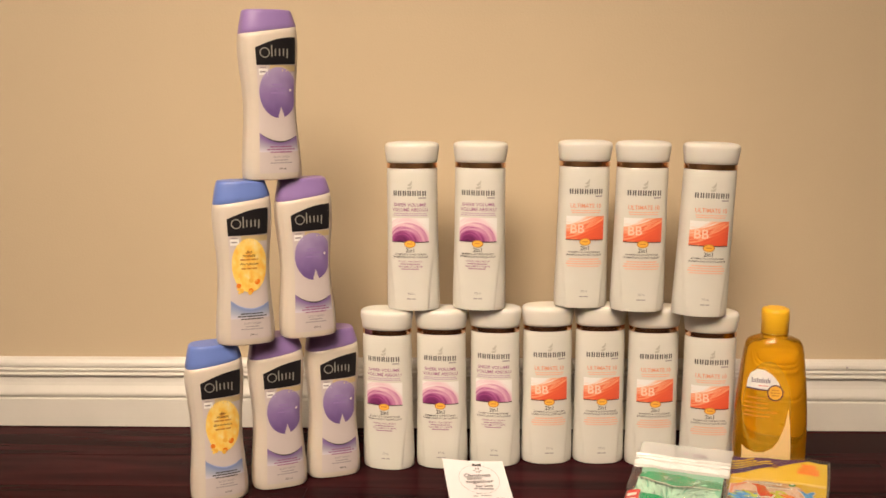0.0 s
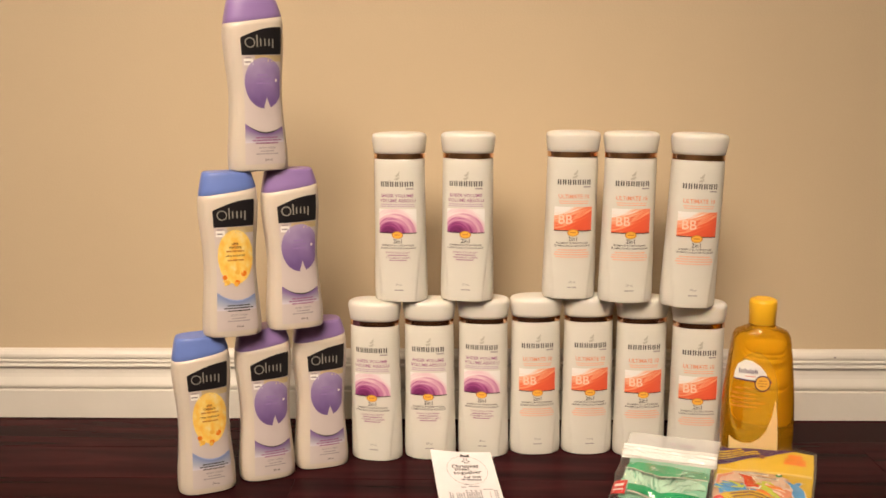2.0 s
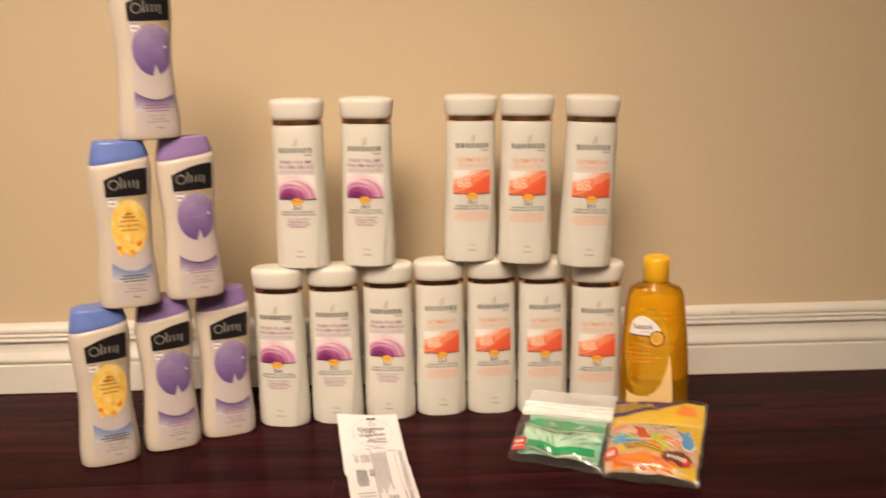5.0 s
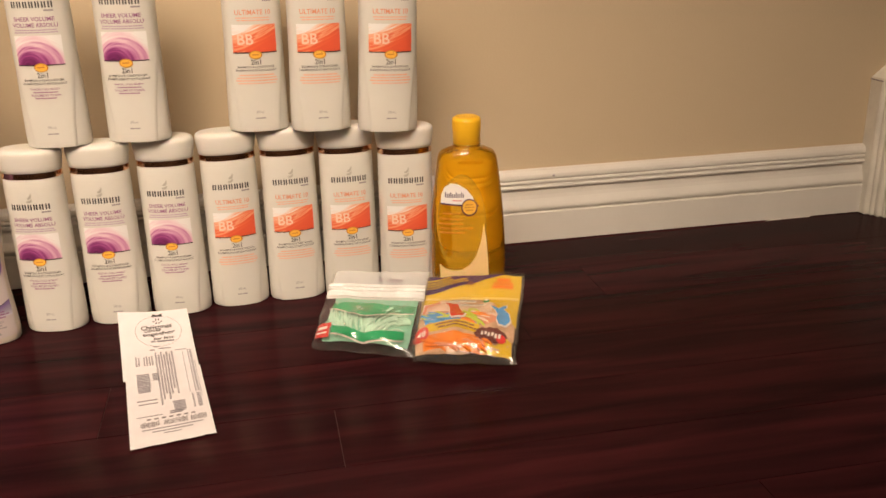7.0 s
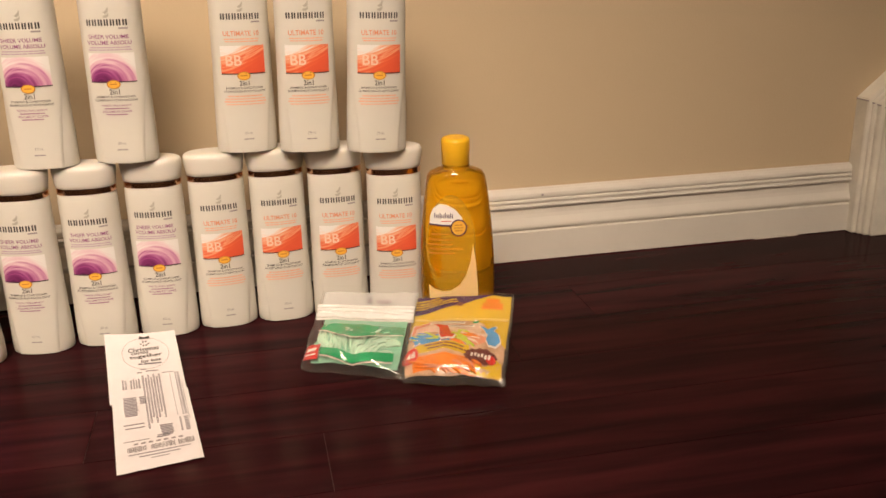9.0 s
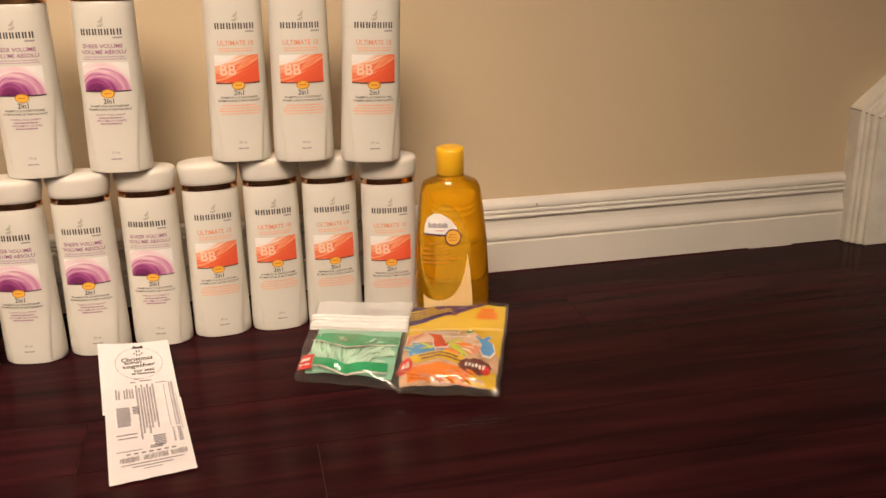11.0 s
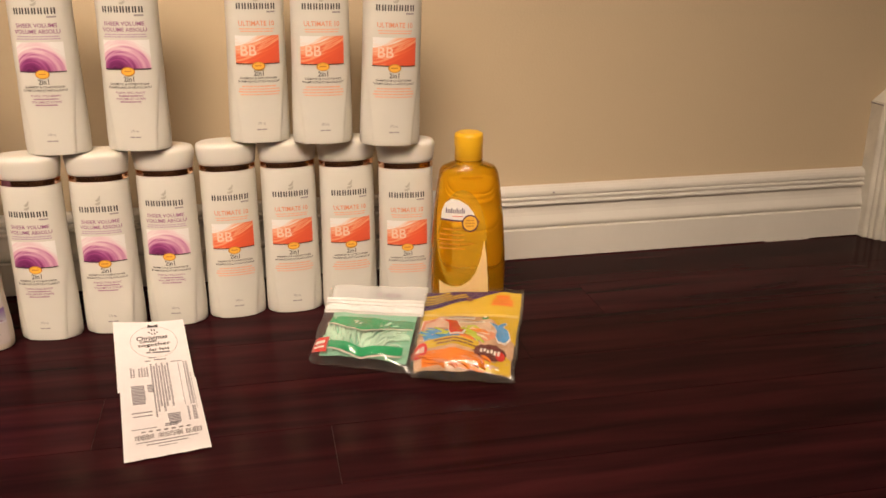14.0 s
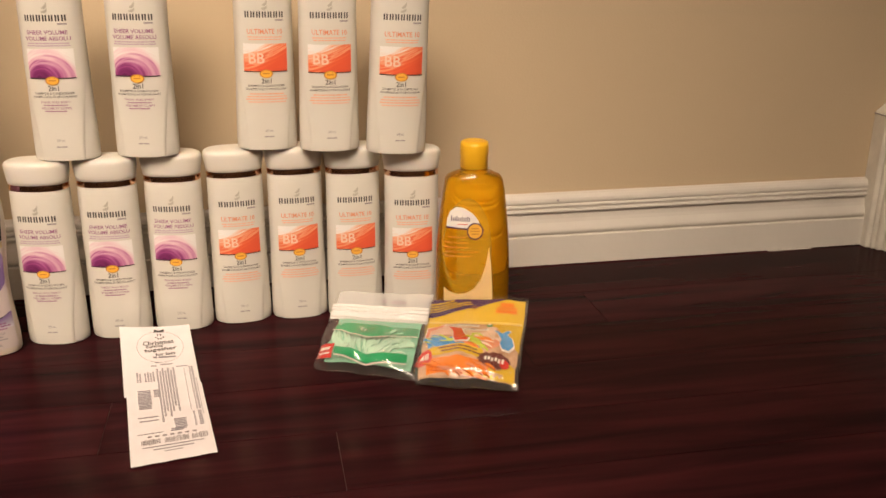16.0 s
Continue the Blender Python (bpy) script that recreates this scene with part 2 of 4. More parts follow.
RIMF = film_mat("welded_rim_film", 0.015, ior=2.0, gloss=0.10)
SEALF = film_mat("edge_seal_film", 0.03)
HEADF = film_mat("white_header_film", 0.42)
RIDGE = mat("glossy_zip_plastic", (0.84, 0.83, 0.80), 0.06, var=0.03, coat=1.0, transmit=0.2, ior=2.0)
MINT = mat("mint_plastic", (0.60, 0.86, 0.68), 0.18, var=0.15, transmit=0.2)
GREEN = mat("green_print", (0.025, 0.37, 0.14), 0.22, var=0.1, bump=0.5, bump_scale=70, coat=0.8)
RED = mat("red_print", (0.72, 0.05, 0.04), 0.22, var=0.08, bump=0.5, bump_scale=70, coat=0.8)
YELLOW = mat("yellow_print", (0.76, 0.50, 0.035), 0.22, var=0.05, bump=0.5, bump_scale=70, coat=0.8)
PURPLE = mat("deep_purple_print", (0.06, 0.022, 0.10), 0.22, var=0.1, bump=0.5, bump_scale=70, coat=0.8)
YELLOWL = mat("yellow_highlight_paint", (0.85, 0.62, 0.16), 0.12, var=0.08, coat=1.0)
SKYBLUE = mat("sky_blue_print", (0.10, 0.36, 0.72), 0.22, var=0.1, bump=0.5, bump_scale=70, coat=0.8)
LIME = mat("lime_plastic", (0.55, 0.66, 0.08), 0.25, var=0.1)
ORANGE = mat("orange_plastic", (0.85, 0.24, 0.03), 0.25, var=0.15)
PEACHW = mat("peach_window_print", (0.66, 0.42, 0.27), 0.22, var=0.2, scale=60, bump=0.5, bump_scale=70, coat=0.8)
MAROON = mat("maroon_print", (0.14, 0.03, 0.022), 0.35)
PINK = mat("pale_pink_print", (0.88, 0.66, 0.52), 0.22, var=0.06, bump=0.5, bump_scale=70, coat=0.8)
WHITEP = mat("white_print", (0.85, 0.83, 0.80), 0.4)


# ---- mesh helpers ----
def finish(bm, smooth=True):
    for f in bm.faces:
        f.smooth = smooth
    return bm


def part(name, bm, material, parent, label=""):
    me = bpy.data.meshes.new(name)
    bm.to_mesh(me)
    bm.free()
    me.materials.append(material)
    ob = new(name, me)
    if parent:
        ob.parent = parent
    if label:
        tagged(ob, label)
    return ob


def root(name, label, category, group="", kind=""):
    return tagged(new(name), label, category, group, kind)


def box(x0, y0, z0, x1, y1, z1, bevel=0.0):
    bm = bmesh.new()
    bmesh.ops.create_cube(bm, size=1)
    bmesh.ops.transform(bm, matrix=Matrix.Translation(((x0 + x1) / 2, (y0 + y1) / 2, (z0 + z1) / 2)) @ Matrix.Diagonal((x1 - x0, y1 - y0, z1 - z0, 1)), verts=bm.verts)
    if bevel:
        bmesh.ops.bevel(bm, geom=bm.edges[:], offset=bevel, segments=2, affect="EDGES")
    return bm


def grid(nu, nv, f):
    """A sheet f(u, v) over the unit square, with its u and v kept."""
    bm = bmesh.new()
    lay = bm.loops.layers.uv.new("UVMap")
    vs = [[bm.verts.new(f(i / nu, j / nv)) for j in range(nv + 1)] for i in range(nu + 1)]
    for i in range(nu):
        for j in range(nv):
            face = bm.faces.new((vs[i][j], vs[i + 1][j], vs[i + 1][j + 1], vs[i][j + 1]))
            for lp, (a, c) in zip(face.loops, ((i, j), (i + 1, j), (i + 1, j + 1), (i, j + 1))):
                lp[lay].uv = (a / nu, c / nv)
    return finish(bm)


def disc(f, cx, cy, rx, ry, n=28, inner=0.0):
    """An ellipse or a ring of the plane, carried onto a surface by f."""
    bm = bmesh.new()
    lay = bm.loops.layers.uv.new("UVMap")
    rings = [1.0, 0.75, 0.5, 0.25] if not inner else [1.0, inner]
    uvs = {}
    loops = []
    for r in rings:
        loops.append([])
        for k in range(n):
            a = 2 * math.pi * k / n
            v = bm.verts.new(f(cx + rx * r * math.cos(a), cy + ry * r * math.sin(a)))
            uvs[v] = (0.5 + 0.5 * r * math.cos(a), 0.5 + 0.5 * r * math.sin(a))
            loops[-1].append(v)
    for a, c in zip(loops, loops[1:]):
        for k in range(n):
            bm.faces.new((a[k], a[(k + 1) % n], c[(k + 1) % n], c[k]))
    if not inner:
        bm.faces.new(loops[-1])
    for face in bm.faces:
        for lp in face.loops:
            lp[lay].uv = uvs[lp.vert]
    return finish(bm)


def poly(f, pts):
    """A flat outline of the plane, carried onto a surface by f."""
    bm = bmesh.new()
    vs = [bm.verts.new((x, y, 0)) for x, y in pts]
    bm.faces.new(vs)
    bmesh.ops.triangulate(bm, faces=bm.faces[:])
    bmesh.ops.subdivide_edges(bm, edges=bm.edges[:], cuts=2, use_grid_fill=True)
    for v in bm.verts:
        v.co = f(v.co.x, v.co.y)
    return finish(bm)


def bars(f, rects):
    """Print bars (x0, y0, x1, y1) on a surface."""
    bm = bmesh.new()
    for x0, y0, x1, y1 in rects:
        n = max(1, int((x1 - x0) / 0.005))
        prev = None
        for i in range(n + 1):
            x = x0 + (x1 - x0) * i / n
            cur = (bm.verts.new(f(x, y0)), bm.verts.new(f(x, y1)))
            if prev:
                bm.faces.new((prev[0], cur[0], cur[1], prev[1]))
            prev = cur
    return finish(bm)


TEXTS = {}


def words(f, text, cx, cy, width, height, skew=0.0):
    """Lettering of the given size, centred at cx, cy, carried onto a surface by f."""
    if text not in TEXTS:
        data = bpy.data.curves.new("lettering", "FONT")
        data.body, data.resolution_u, data.offset = text, 2, 0.013
        ob = new("lettering", data)
        bpy.context.view_layer.update()
        me = bpy.data.meshes.new_from_object(ob.evaluated_get(bpy.context.evaluated_depsgraph_get()))
        co = [tuple(v.co) for v in me.vertices]
        fs = [tuple(p.vertices) for p in me.polygons]
        bpy.data.objects.remove(ob)
        bpy.data.curves.remove(data)
        bpy.data.meshes.remove(me)
        xs, ys = [c[0] for c in co], [c[1] for c in co]
        lo, hi = (min(xs), min(ys)), (max(xs), max(ys))
        TEXTS[text] = ([((x - lo[0]) / (hi[0] - lo[0]) - 0.5, (y - lo[1]) / (hi[1] - lo[1]) - 0.5) for x, y, _ in co], fs)
    co, fs = TEXTS[text]
    bm = bmesh.new()
    vs = [bm.verts.new(f(cx + x * width, cy + y * height + skew * x * width)) for x, y in co]
    for face in fs:
        try:
            bm.faces.new([vs[i] for i in face])
        except ValueError:
            pass
    return bm


def fine_print(f, rows, seed):
    """Rows (cx, cy, width, height) of unreadable small print as short bars."""
    rnd = random.Random(seed)
    out = []
    for cx, cy, w, h in rows:
        x = cx - w / 2
        while x < cx + w / 2 - h * 0.6:
            step = min(rnd.uniform(1.6, 5.0) * h, cx + w / 2 - x)
            out.append((x, cy - h / 2, x + step, cy + h / 2))
            x += step + h * 0.45
    return bars(f, out)


class Form:
    """A bottle's round form: rows (z, half width, half depth), with the section's power."""

    def __init__(self, rows, power=2.3):
        z = np.array([r[0] for r in rows])
        self.z, self.w, self.d, self.p = z, np.array([r[1] for r in rows]), np.array([r[2] for r in rows]), power

    def size(self, z):
        return float(np.interp(z, self.z, self.w)), float(np.interp(z, self.z, self.d))

    def front(self, off):
        def f(x, z):
            w, d = self.size(z)
            k = min(abs(x / w), 0.995)
            return (x, -d * (1 - k ** self.p) ** (1 / self.p) - off, z)
        return f

    def solid(self, n=44, shear=None, fine=None, closed=True):
        bm = bmesh.new()
        loops = []
        for z, w, d in zip(fine if fine is not None else self.z, *(zip(*[self.size(q) for q in (fine if fine is not None else self.z)]))):
            ring = []
            for k in range(n):
                a = 2 * math.pi * k / n
                c, s = math.cos(a), math.sin(a)
                x = w * math.copysign(abs(c) ** (2 / self.p), c)
                y = d * math.copysign(abs(s) ** (2 / self.p), s)
                ring.append(bm.verts.new((x, y, z + (shear(x, z) if shear else 0))))
            loops.append(ring)
        for a, b2 in zip(loops, loops[1:]):
            for k in range(n):
                bm.faces.new((a[k], a[(k + 1) % n], b2[(k + 1) % n], b2[k]))
        if closed:
            bm.faces.new(loops[0][::-1])
            bm.faces.new(loops[-1])
        finish(bm)
        for f in bm.faces:
            if len(f.verts) > 4:
                f.smooth = False
        return bm


# ---- room ----
X0, X1, Y0, TOP = -2.6, 3.6, -4.0, 2.42
wall = tagged(part("wall_north", box(X0 - 0.1, 0.0145, -0.05, X1 + 0.1, 0.1145, TOP), WALL, None), "tan painted plaster wall with white baseboard", "wall", kind="structure")
tagged(part("wall_south", box(X0 - 0.1, Y0 - 0.1, -0.05, X1 + 0.1, Y0, TOP), WALL, None), "tan painted plaster wall behind the camera", "wall", kind="structure")
tagged(part("wall_west", box(X0 - 0.1, Y0, -0.05, X0, 0.0145, TOP), WALL, None), "tan painted plaster side wall of room", "wall", kind="structure")
tagged(part("wall_east", box(X1, Y0, -0.05, X1 + 0.1, 0.0145, TOP), WALL, None), "tan painted plaster side wall of room", "wall", kind="structure")
tagged(part("ceiling", box(X0 - 0.1, Y0 - 0.1, TOP, X1 + 0.1, 0.1145, TOP + 0.1), CEIL, None), "plain white painted flat ceiling", "ceiling", kind="structure")


def extrude_x(profile, x0, x1):
    """A moulding: its section in y and z, run along x."""
    bm = bmesh.new()
    a = [bm.verts.new((x0, y, z)) for y, z in profile]
    c = [bm.verts.new((x1, y, z)) for y, z in profile]
    n = len(profile)
    for i in range(n):
        bm.faces.new((a[i], a[(i + 1) % n], c[(i + 1) % n], c[i]))
    bm.faces.new(a[::-1])
    bm.faces.new(c)
    bmesh.ops.recalc_face_normals(bm, faces=bm.faces[:])
    return bm


BASE = [(0.0, 0.0), (-0.0140, 0.0), (-0.0140, 0.0405), (-0.0126, 0.0418), (-0.0104, 0.0422), (-0.0104, 0.0432), (-0.0125, 0.0440), (-0.0134, 0.0455), (-0.0139, 0.0480), (-0.0134, 0.0505), (-0.0114, 0.0550), (-0.0094, 0.0595),
        (-0.0082, 0.0645), (-0.0077, 0.0700), (-0.0078, 0.0730), (-0.0100, 0.0738), (-0.0118, 0.0750), (-0.0122, 0.0768), (-0.0112, 0.0788), (-0.0088, 0.0796), (-0.0088, 0.0806), (-0.0112, 0.0814), (-0.0116, 0.0832),
        (-0.0108, 0.0850), (-0.0090, 0.0858), (-0.0090, 0.0866), (-0.0108, 0.0876), (-0.0112, 0.0900), (-0.0104, 0.0935), (-0.0080, 0.0970), (-0.0045, 0.0992), (0.0, 0.1000)]
SKX = 1.100
board = tagged(part("baseboard", extrude_x([(y + 0.0142, z + 0.0012) for y, z in BASE], X0, SKX), TRIM, None), "white painted moulded wooden baseboard with ogee top", "baseboard", kind="structure")


def skirt_layer(inset, y0, y1):
    """One layer of the stair skirt: an upright end that turns up along the flight."""
    h, run, rise = 0.197, 1.2, 1.02
    k = math.hypot(run, rise)
    x0 = SKX + inset
    zt = h - inset * (k - rise) / run
    pts = [(x0, 0.0), (x0, zt), (x0 + run, zt + rise), (x0 + run, 0.0)]
    bm = bmesh.new()
    a = [bm.verts.new((x, y0, z)) for x, z in pts]
    c = [bm.verts.new((x, y1, z)) for x, z in pts]
    for i in range(4):
        bm.faces.new((a[i], a[(i + 1) % 4], c[(i + 1) % 4], c[i]))
    bm.faces.new(a[::-1])
    bm.faces.new(c)
    bmesh.ops.recalc_face_normals(bm, faces=bm.faces[:])
    bmesh.ops.bevel(bm, geom=bm.edges[:], offset=0.0012, segments=2, affect="EDGES")
    return bm


skirt = root("trim", "white painted stair skirt with mitred moulded edge", "stair skirt", kind="structure")
for i, (inset, y0, y1) in enumerate(((0.0, 0.0145, -0.0125), (0.006, -0.0125, -0.0185), (0.010, -0.0185, -0.0265), (0.017, -0.0265, -0.0335))):
    part("skirt_layer", skirt_layer(inset, y0, y1), TRIM_OLD, skirt)

for inset, y0, y1 in ((0.0, 0.0145, -0.0125), (0.006, -0.0125, -0.0185), (0.010, -0.0185, -0.0265), (0.017, -0.0265, -0.0335)):
    zt = 0.197 - inset * 0.462
    part("mitre_joint", box(SKX + inset - 0.0004, y1 + 0.0003, zt - 0.0030, SKX + inset + 0.0003, y0 - 0.0003, zt - 0.0012), GREY, skirt, "thin dark mitre joint")
chip = bmesh.new()
bmesh.ops.create_icosphere(chip, subdivisions=1, radius=0.0016)
for v in chip.verts:
    v.co = Vector((v.co.x * 1.3 + 0.628, v.co.y * 0.5 + 0.0025, v.co.z + 0.0925))
part("paint_chip", chip, GREY, board, "small grey paint chip")
# thin pale strip on the floor along the baseboard's foot
part("pale_foot_strip", box(0.95, -0.0016, 0.0003, 1.02, -0.0003, 0.0011), TRIM_OLD, board)
floor = tagged(part("floor", box(X0, Y0, -0.06, X1, 0.0145, -0.0011), SUBFLOOR, None), "dark glossy mahogany plank floor", "floor", kind="structure")


# ---- bottles ----
H = 0.2068
TALL = 1.027
P_BODY = Form([(0.0, 0.0308, 0.0190), (0.0006, 0.0319, 0.0198), (0.002, 0.0325, 0.0203), (0.012, 0.0328, 0.0206), (0.03, 0.0326, 0.0207), (0.055, 0.0320, 0.0206), (0.08, 0.0314, 0.0204),
               (0.11, 0.0311, 0.0202), (0.14, 0.0309, 0.0200), (0.158, 0.0308, 0.0199), (0.168, 0.0307, 0.0197), (0.1704, 0.0302, 0.0193), (0.1710, 0.0290, 0.0184)])
P_CAP = Form([(0.1764, 0.0298, 0.0191), (0.1768, 0.0309, 0.0199), (0.181, 0.0315, 0.0205), (0.187, 0.0324, 0.0211), (0.1915, 0.0331, 0.0216), (0.1945, 0.0332, 0.0217), (0.1968, 0.0328, 0.0214),
              (0.1986, 0.0316, 0.0204), (0.1999, 0.0290, 0.0185), (0.2007, 0.0240, 0.0150), (0.2011, 0.0170, 0.0105)])
P_BAND = Form([(0.1706, 0.0310, 0.0202), (0.1766, 0.0306, 0.0198)])


def panel_half(z):
    return float(np.interp(z, (0.0, 0.02, 0.05, 0.085, 0.12, 0.17), (0.0215, 0.0228, 0.0258, 0.0298, 0.0304, 0.0302)))


def front_panel():
    """The bottle's raised front, which narrows to the foot."""
    f, back = P_BODY.front(0.0012), P_BODY.front(-0.0005)
    zs = [0.0006, 0.006, 0.012, 0.02, 0.03, 0.04, 0.05, 0.062, 0.074, 0.085, 0.10, 0.12, 0.14, 0.155, 0.164]
    bm = bmesh.new()
    rows = []
    for z in zs:
        h = panel_half(z)
        row = [bm.verts.new(back(-h * 1.012, z))]
        row += [bm.verts.new(f(h * (i / 8 - 1), z)) for i in range(17)]
        row.append(bm.verts.new(back(h * 1.012, z)))
        rows.append(row)
    for a, c in zip(rows, rows[1:]):
        for i in range(len(a) - 1):
            bm.faces.new((a[i], a[i + 1], c[i + 1], c[i]))
    return finish(bm)


def shampoo_bottle(kind):
    volume = kind == "volume"
    thing = root("shampoo_bottle", "white shampoo bottle with purple swirl label and white cap" if volume else "white shampoo bottle with orange label and white cap",
                 "shampoo bottle", "stacked shampoo bottles")
    part("body", P_BODY.solid(), PEARL, thing)
    part("front_panel", front_panel(), PEARL, thing)
    part("cap", P_CAP.solid(), CAPW, thing, "white flip-top cap")
    part("collar_band", P_BAND.solid(closed=False), GOLD, thing, "shiny rose gold foil band")
    f = P_BODY.front(0.0016)
    g = P_BODY.front(0.0020)
    ink = PLUM if volume else CORAL
    for leaf in ([(-0.0028, 0.1480), (-0.0022, 0.1463), (0.0010, 0.1462), (0.0030, 0.1480), (0.0034, 0.1507), (0.0005, 0.1489)],
                 [(-0.0022, 0.1511), (0.0000, 0.1497), (0.0028, 0.1514), (0.0036, 0.1550), (0.0031, 0.1566), (0.0008, 0.1533)]):
        part("leaf_emblem", poly(f, leaf), SILVER, thing)
    # the maker's name as plain blocks
    for i in range(7):
        x = -0.0200 + i * 0.00592
        frame_bars = [(x, 0.1386, x + 0.0015, 0.1446), (x + 0.0026, 0.1386, x + 0.0041, 0.1446)]
        part("brand_block", bars(f, frame_bars), DARK, thing)
    part("small_mark", bars(f, [(0.011, 0.1352, 0.0198, 0.1368)]), GREY, thing)
    if volume:
        part("title_line", words(f, "SHEER VOLUME", 0, 0.1280, 0.0395, 0.0040), ink, thing)
        part("title_line", words(f, "VOLUME ABSOLU", 0, 0.1222, 0.0435, 0.0040), ink, thing)
        part("fine_print", fine_print(f, [(0, 0.1176, 0.040, 0.0010), (0, 0.1153, 0.042, 0.0010)], 1), LILACL, thing)
    else:
        part("title_line", words(f, "ULTIMATE 10", 0, 0.1246, 0.0370, 0.0052), ink, thing)
        part("fine_print", fine_print(f, [(0, 0.1190, 0.036, 0.0011), (0, 0.1165, 0.034, 0.0011)], 2), CORALL, thing)
    part("picture", grid(20, 10, lambda u, v: f(-0.0228 + 0.0456 * u, 0.0838 + 0.0285 * v)), SWIRL if volume else SWEEP, thing, "purple swirl picture" if volume else "orange sweep picture")
    part("picture_line", bars(g, [(-0.0228, 0.0832, 0.0228, 0.0843)]), DARK, thing)
    if not volume:
        part("picture_lettering", words(g, "BB", -0.0095, 0.0975, 0.0165, 0.0108), PEACHL, thing)
    part("badge", disc(g, 0, 0.0816, 0.0068, 0.0042, 20), AMBERP, thing, "small oval amber badge")
    part("badge_rim", disc(P_BODY.front(0.0023), 0, 0.0816, 0.0070, 0.0044, 20, inner=0.84), AMBERD, thing)
    part("badge_print", bars(P_BODY.front(0.0024), [(-0.0036, 0.0811, 0.0036, 0.0823)]), AMBERD, thing)
    part("text_line", words(f, "2in1", 0, 0.0740, 0.0105, 0.0052), DARK, thing)
    part("text_line", words(f, "SHAMPOO & CONDITIONER", 0, 0.0690, 0.0390, 0.0022), DARK, thing)
    part("text_line", words(f, "SHAMPOOING ET REVITALISANT", 0, 0.0656, 0.0435, 0.0022), DARK, thing)
    if volume:
        part("text_line", words(f, "THICK, FULL BODY", 0, 0.0602, 0.0300, 0.0022), ink, thing)
        part("text_line", words(f, "VOLUME ET CORPS", 0, 0.0542, 0.0300, 0.0022), ink, thing)
        part("fine_print", fine_print(f, [(0, 0.0572, 0.024, 0.0011), (0, 0.0512, 0.022, 0.0011)], 3), ink, thing)
    else:
        part("fine_print", fine_print(f, [(0, 0.0606, 0.036, 0.0014), (0, 0.0577, 0.042, 0.0012), (0, 0.0549, 0.044, 0.0014), (0, 0.0520, 0.040, 0.0011)], 4), CORALL, thing)
    part("volume_text", words(f, "375 mL", 0.001, 0.0215, 0.0085, 0.0027), GREY, thing)
    part("fine_print", fine_print(f, [(0.001, 0.0150, 0.011, 0.0013)], 5), GREY, thing)
    return thing


A, B = shampoo_bottle("volume"), shampoo_bottle("ten")
# x, y, z, lean, turn
VOLUME = [(0.003, -0.123, 0, 0, -9), (0.071, -0.118, 0, 0, -3), (0.139, -0.109, 0, 0, -6), (0.037, -0.122, H, 0, -6), (0.1185, -0.120, H, 0.6, -7)]
TEN = [(0.206, -0.101, 0, 0, 4), (0.273, -0.099, 0, 0, 3), (0.339, -0.107, 0, 0, 2), (0.404, -0.131, 0, 0, -6), (0.2452, -0.107, H, 1.0, 3), (0.3128, -0.126, H, 0.9, 1), (0.3840, -0.147, H - 0.0010, 2.3, 1)]
for thing, places in ((A, VOLUME), (B, TEN)):
    for i, (x, y, z, lean, turn) in enumerate(places):
        m = pose(x, y, z + 0.0005, 0, lean, turn)
        if i == 0:
            thing.matrix_basis = m @ Matrix.Diagonal((1, 1, TALL, 1))
        else:
            copy_thing(thing, m)

# ---- body wash bottles ----
OH = 0.1878
O_BODY = Form([(0.0, 0.0306, 0.0195), (0.0010, 0.0322, 0.0209), (0.003, 0.0331, 0.0215), (0.012, 0.0335, 0.0219), (0.025, 0.0330, 0.0217), (0.045, 0.0312, 0.0209), (0.065, 0.0296, 0.0201), (0.085, 0.0291, 0.0199),
               (0.105, 0.0301, 0.0205), (0.125, 0.0321, 0.0212), (0.142, 0.0333, 0.0214), (0.152, 0.0333, 0.0211), (0.160, 0.0327, 0.0205), (0.1665, 0.0318, 0.0198)], 2.9)
O_CAP = Form([(0.1652, 0.0317, 0.0199), (0.1660, 0.0320, 0.0202), (0.171, 0.0310, 0.0196), (0.178, 0.0294, 0.0187), (0.183, 0.0280, 0.0179), (0.1858, 0.0272, 0.0174), (0.1872, 0.0262, 0.0166), (0.1878, 0.0244, 0.0152)], 2.9)


def seam(x, z):
    """The slanted seam between body and cap."""
    return 0.14 * x * max(0.0, 1 - abs(z - 0.1660) / 0.021)


def waist(z):
    """How far the label narrows with the bottle."""
    return 1.0 - 0.125 * max(0.0, math.cos((z - 0.083) / 0.075 * math.pi / 2)) ** 1.5 if abs(z - 0.083) < 0.075 else 1.0


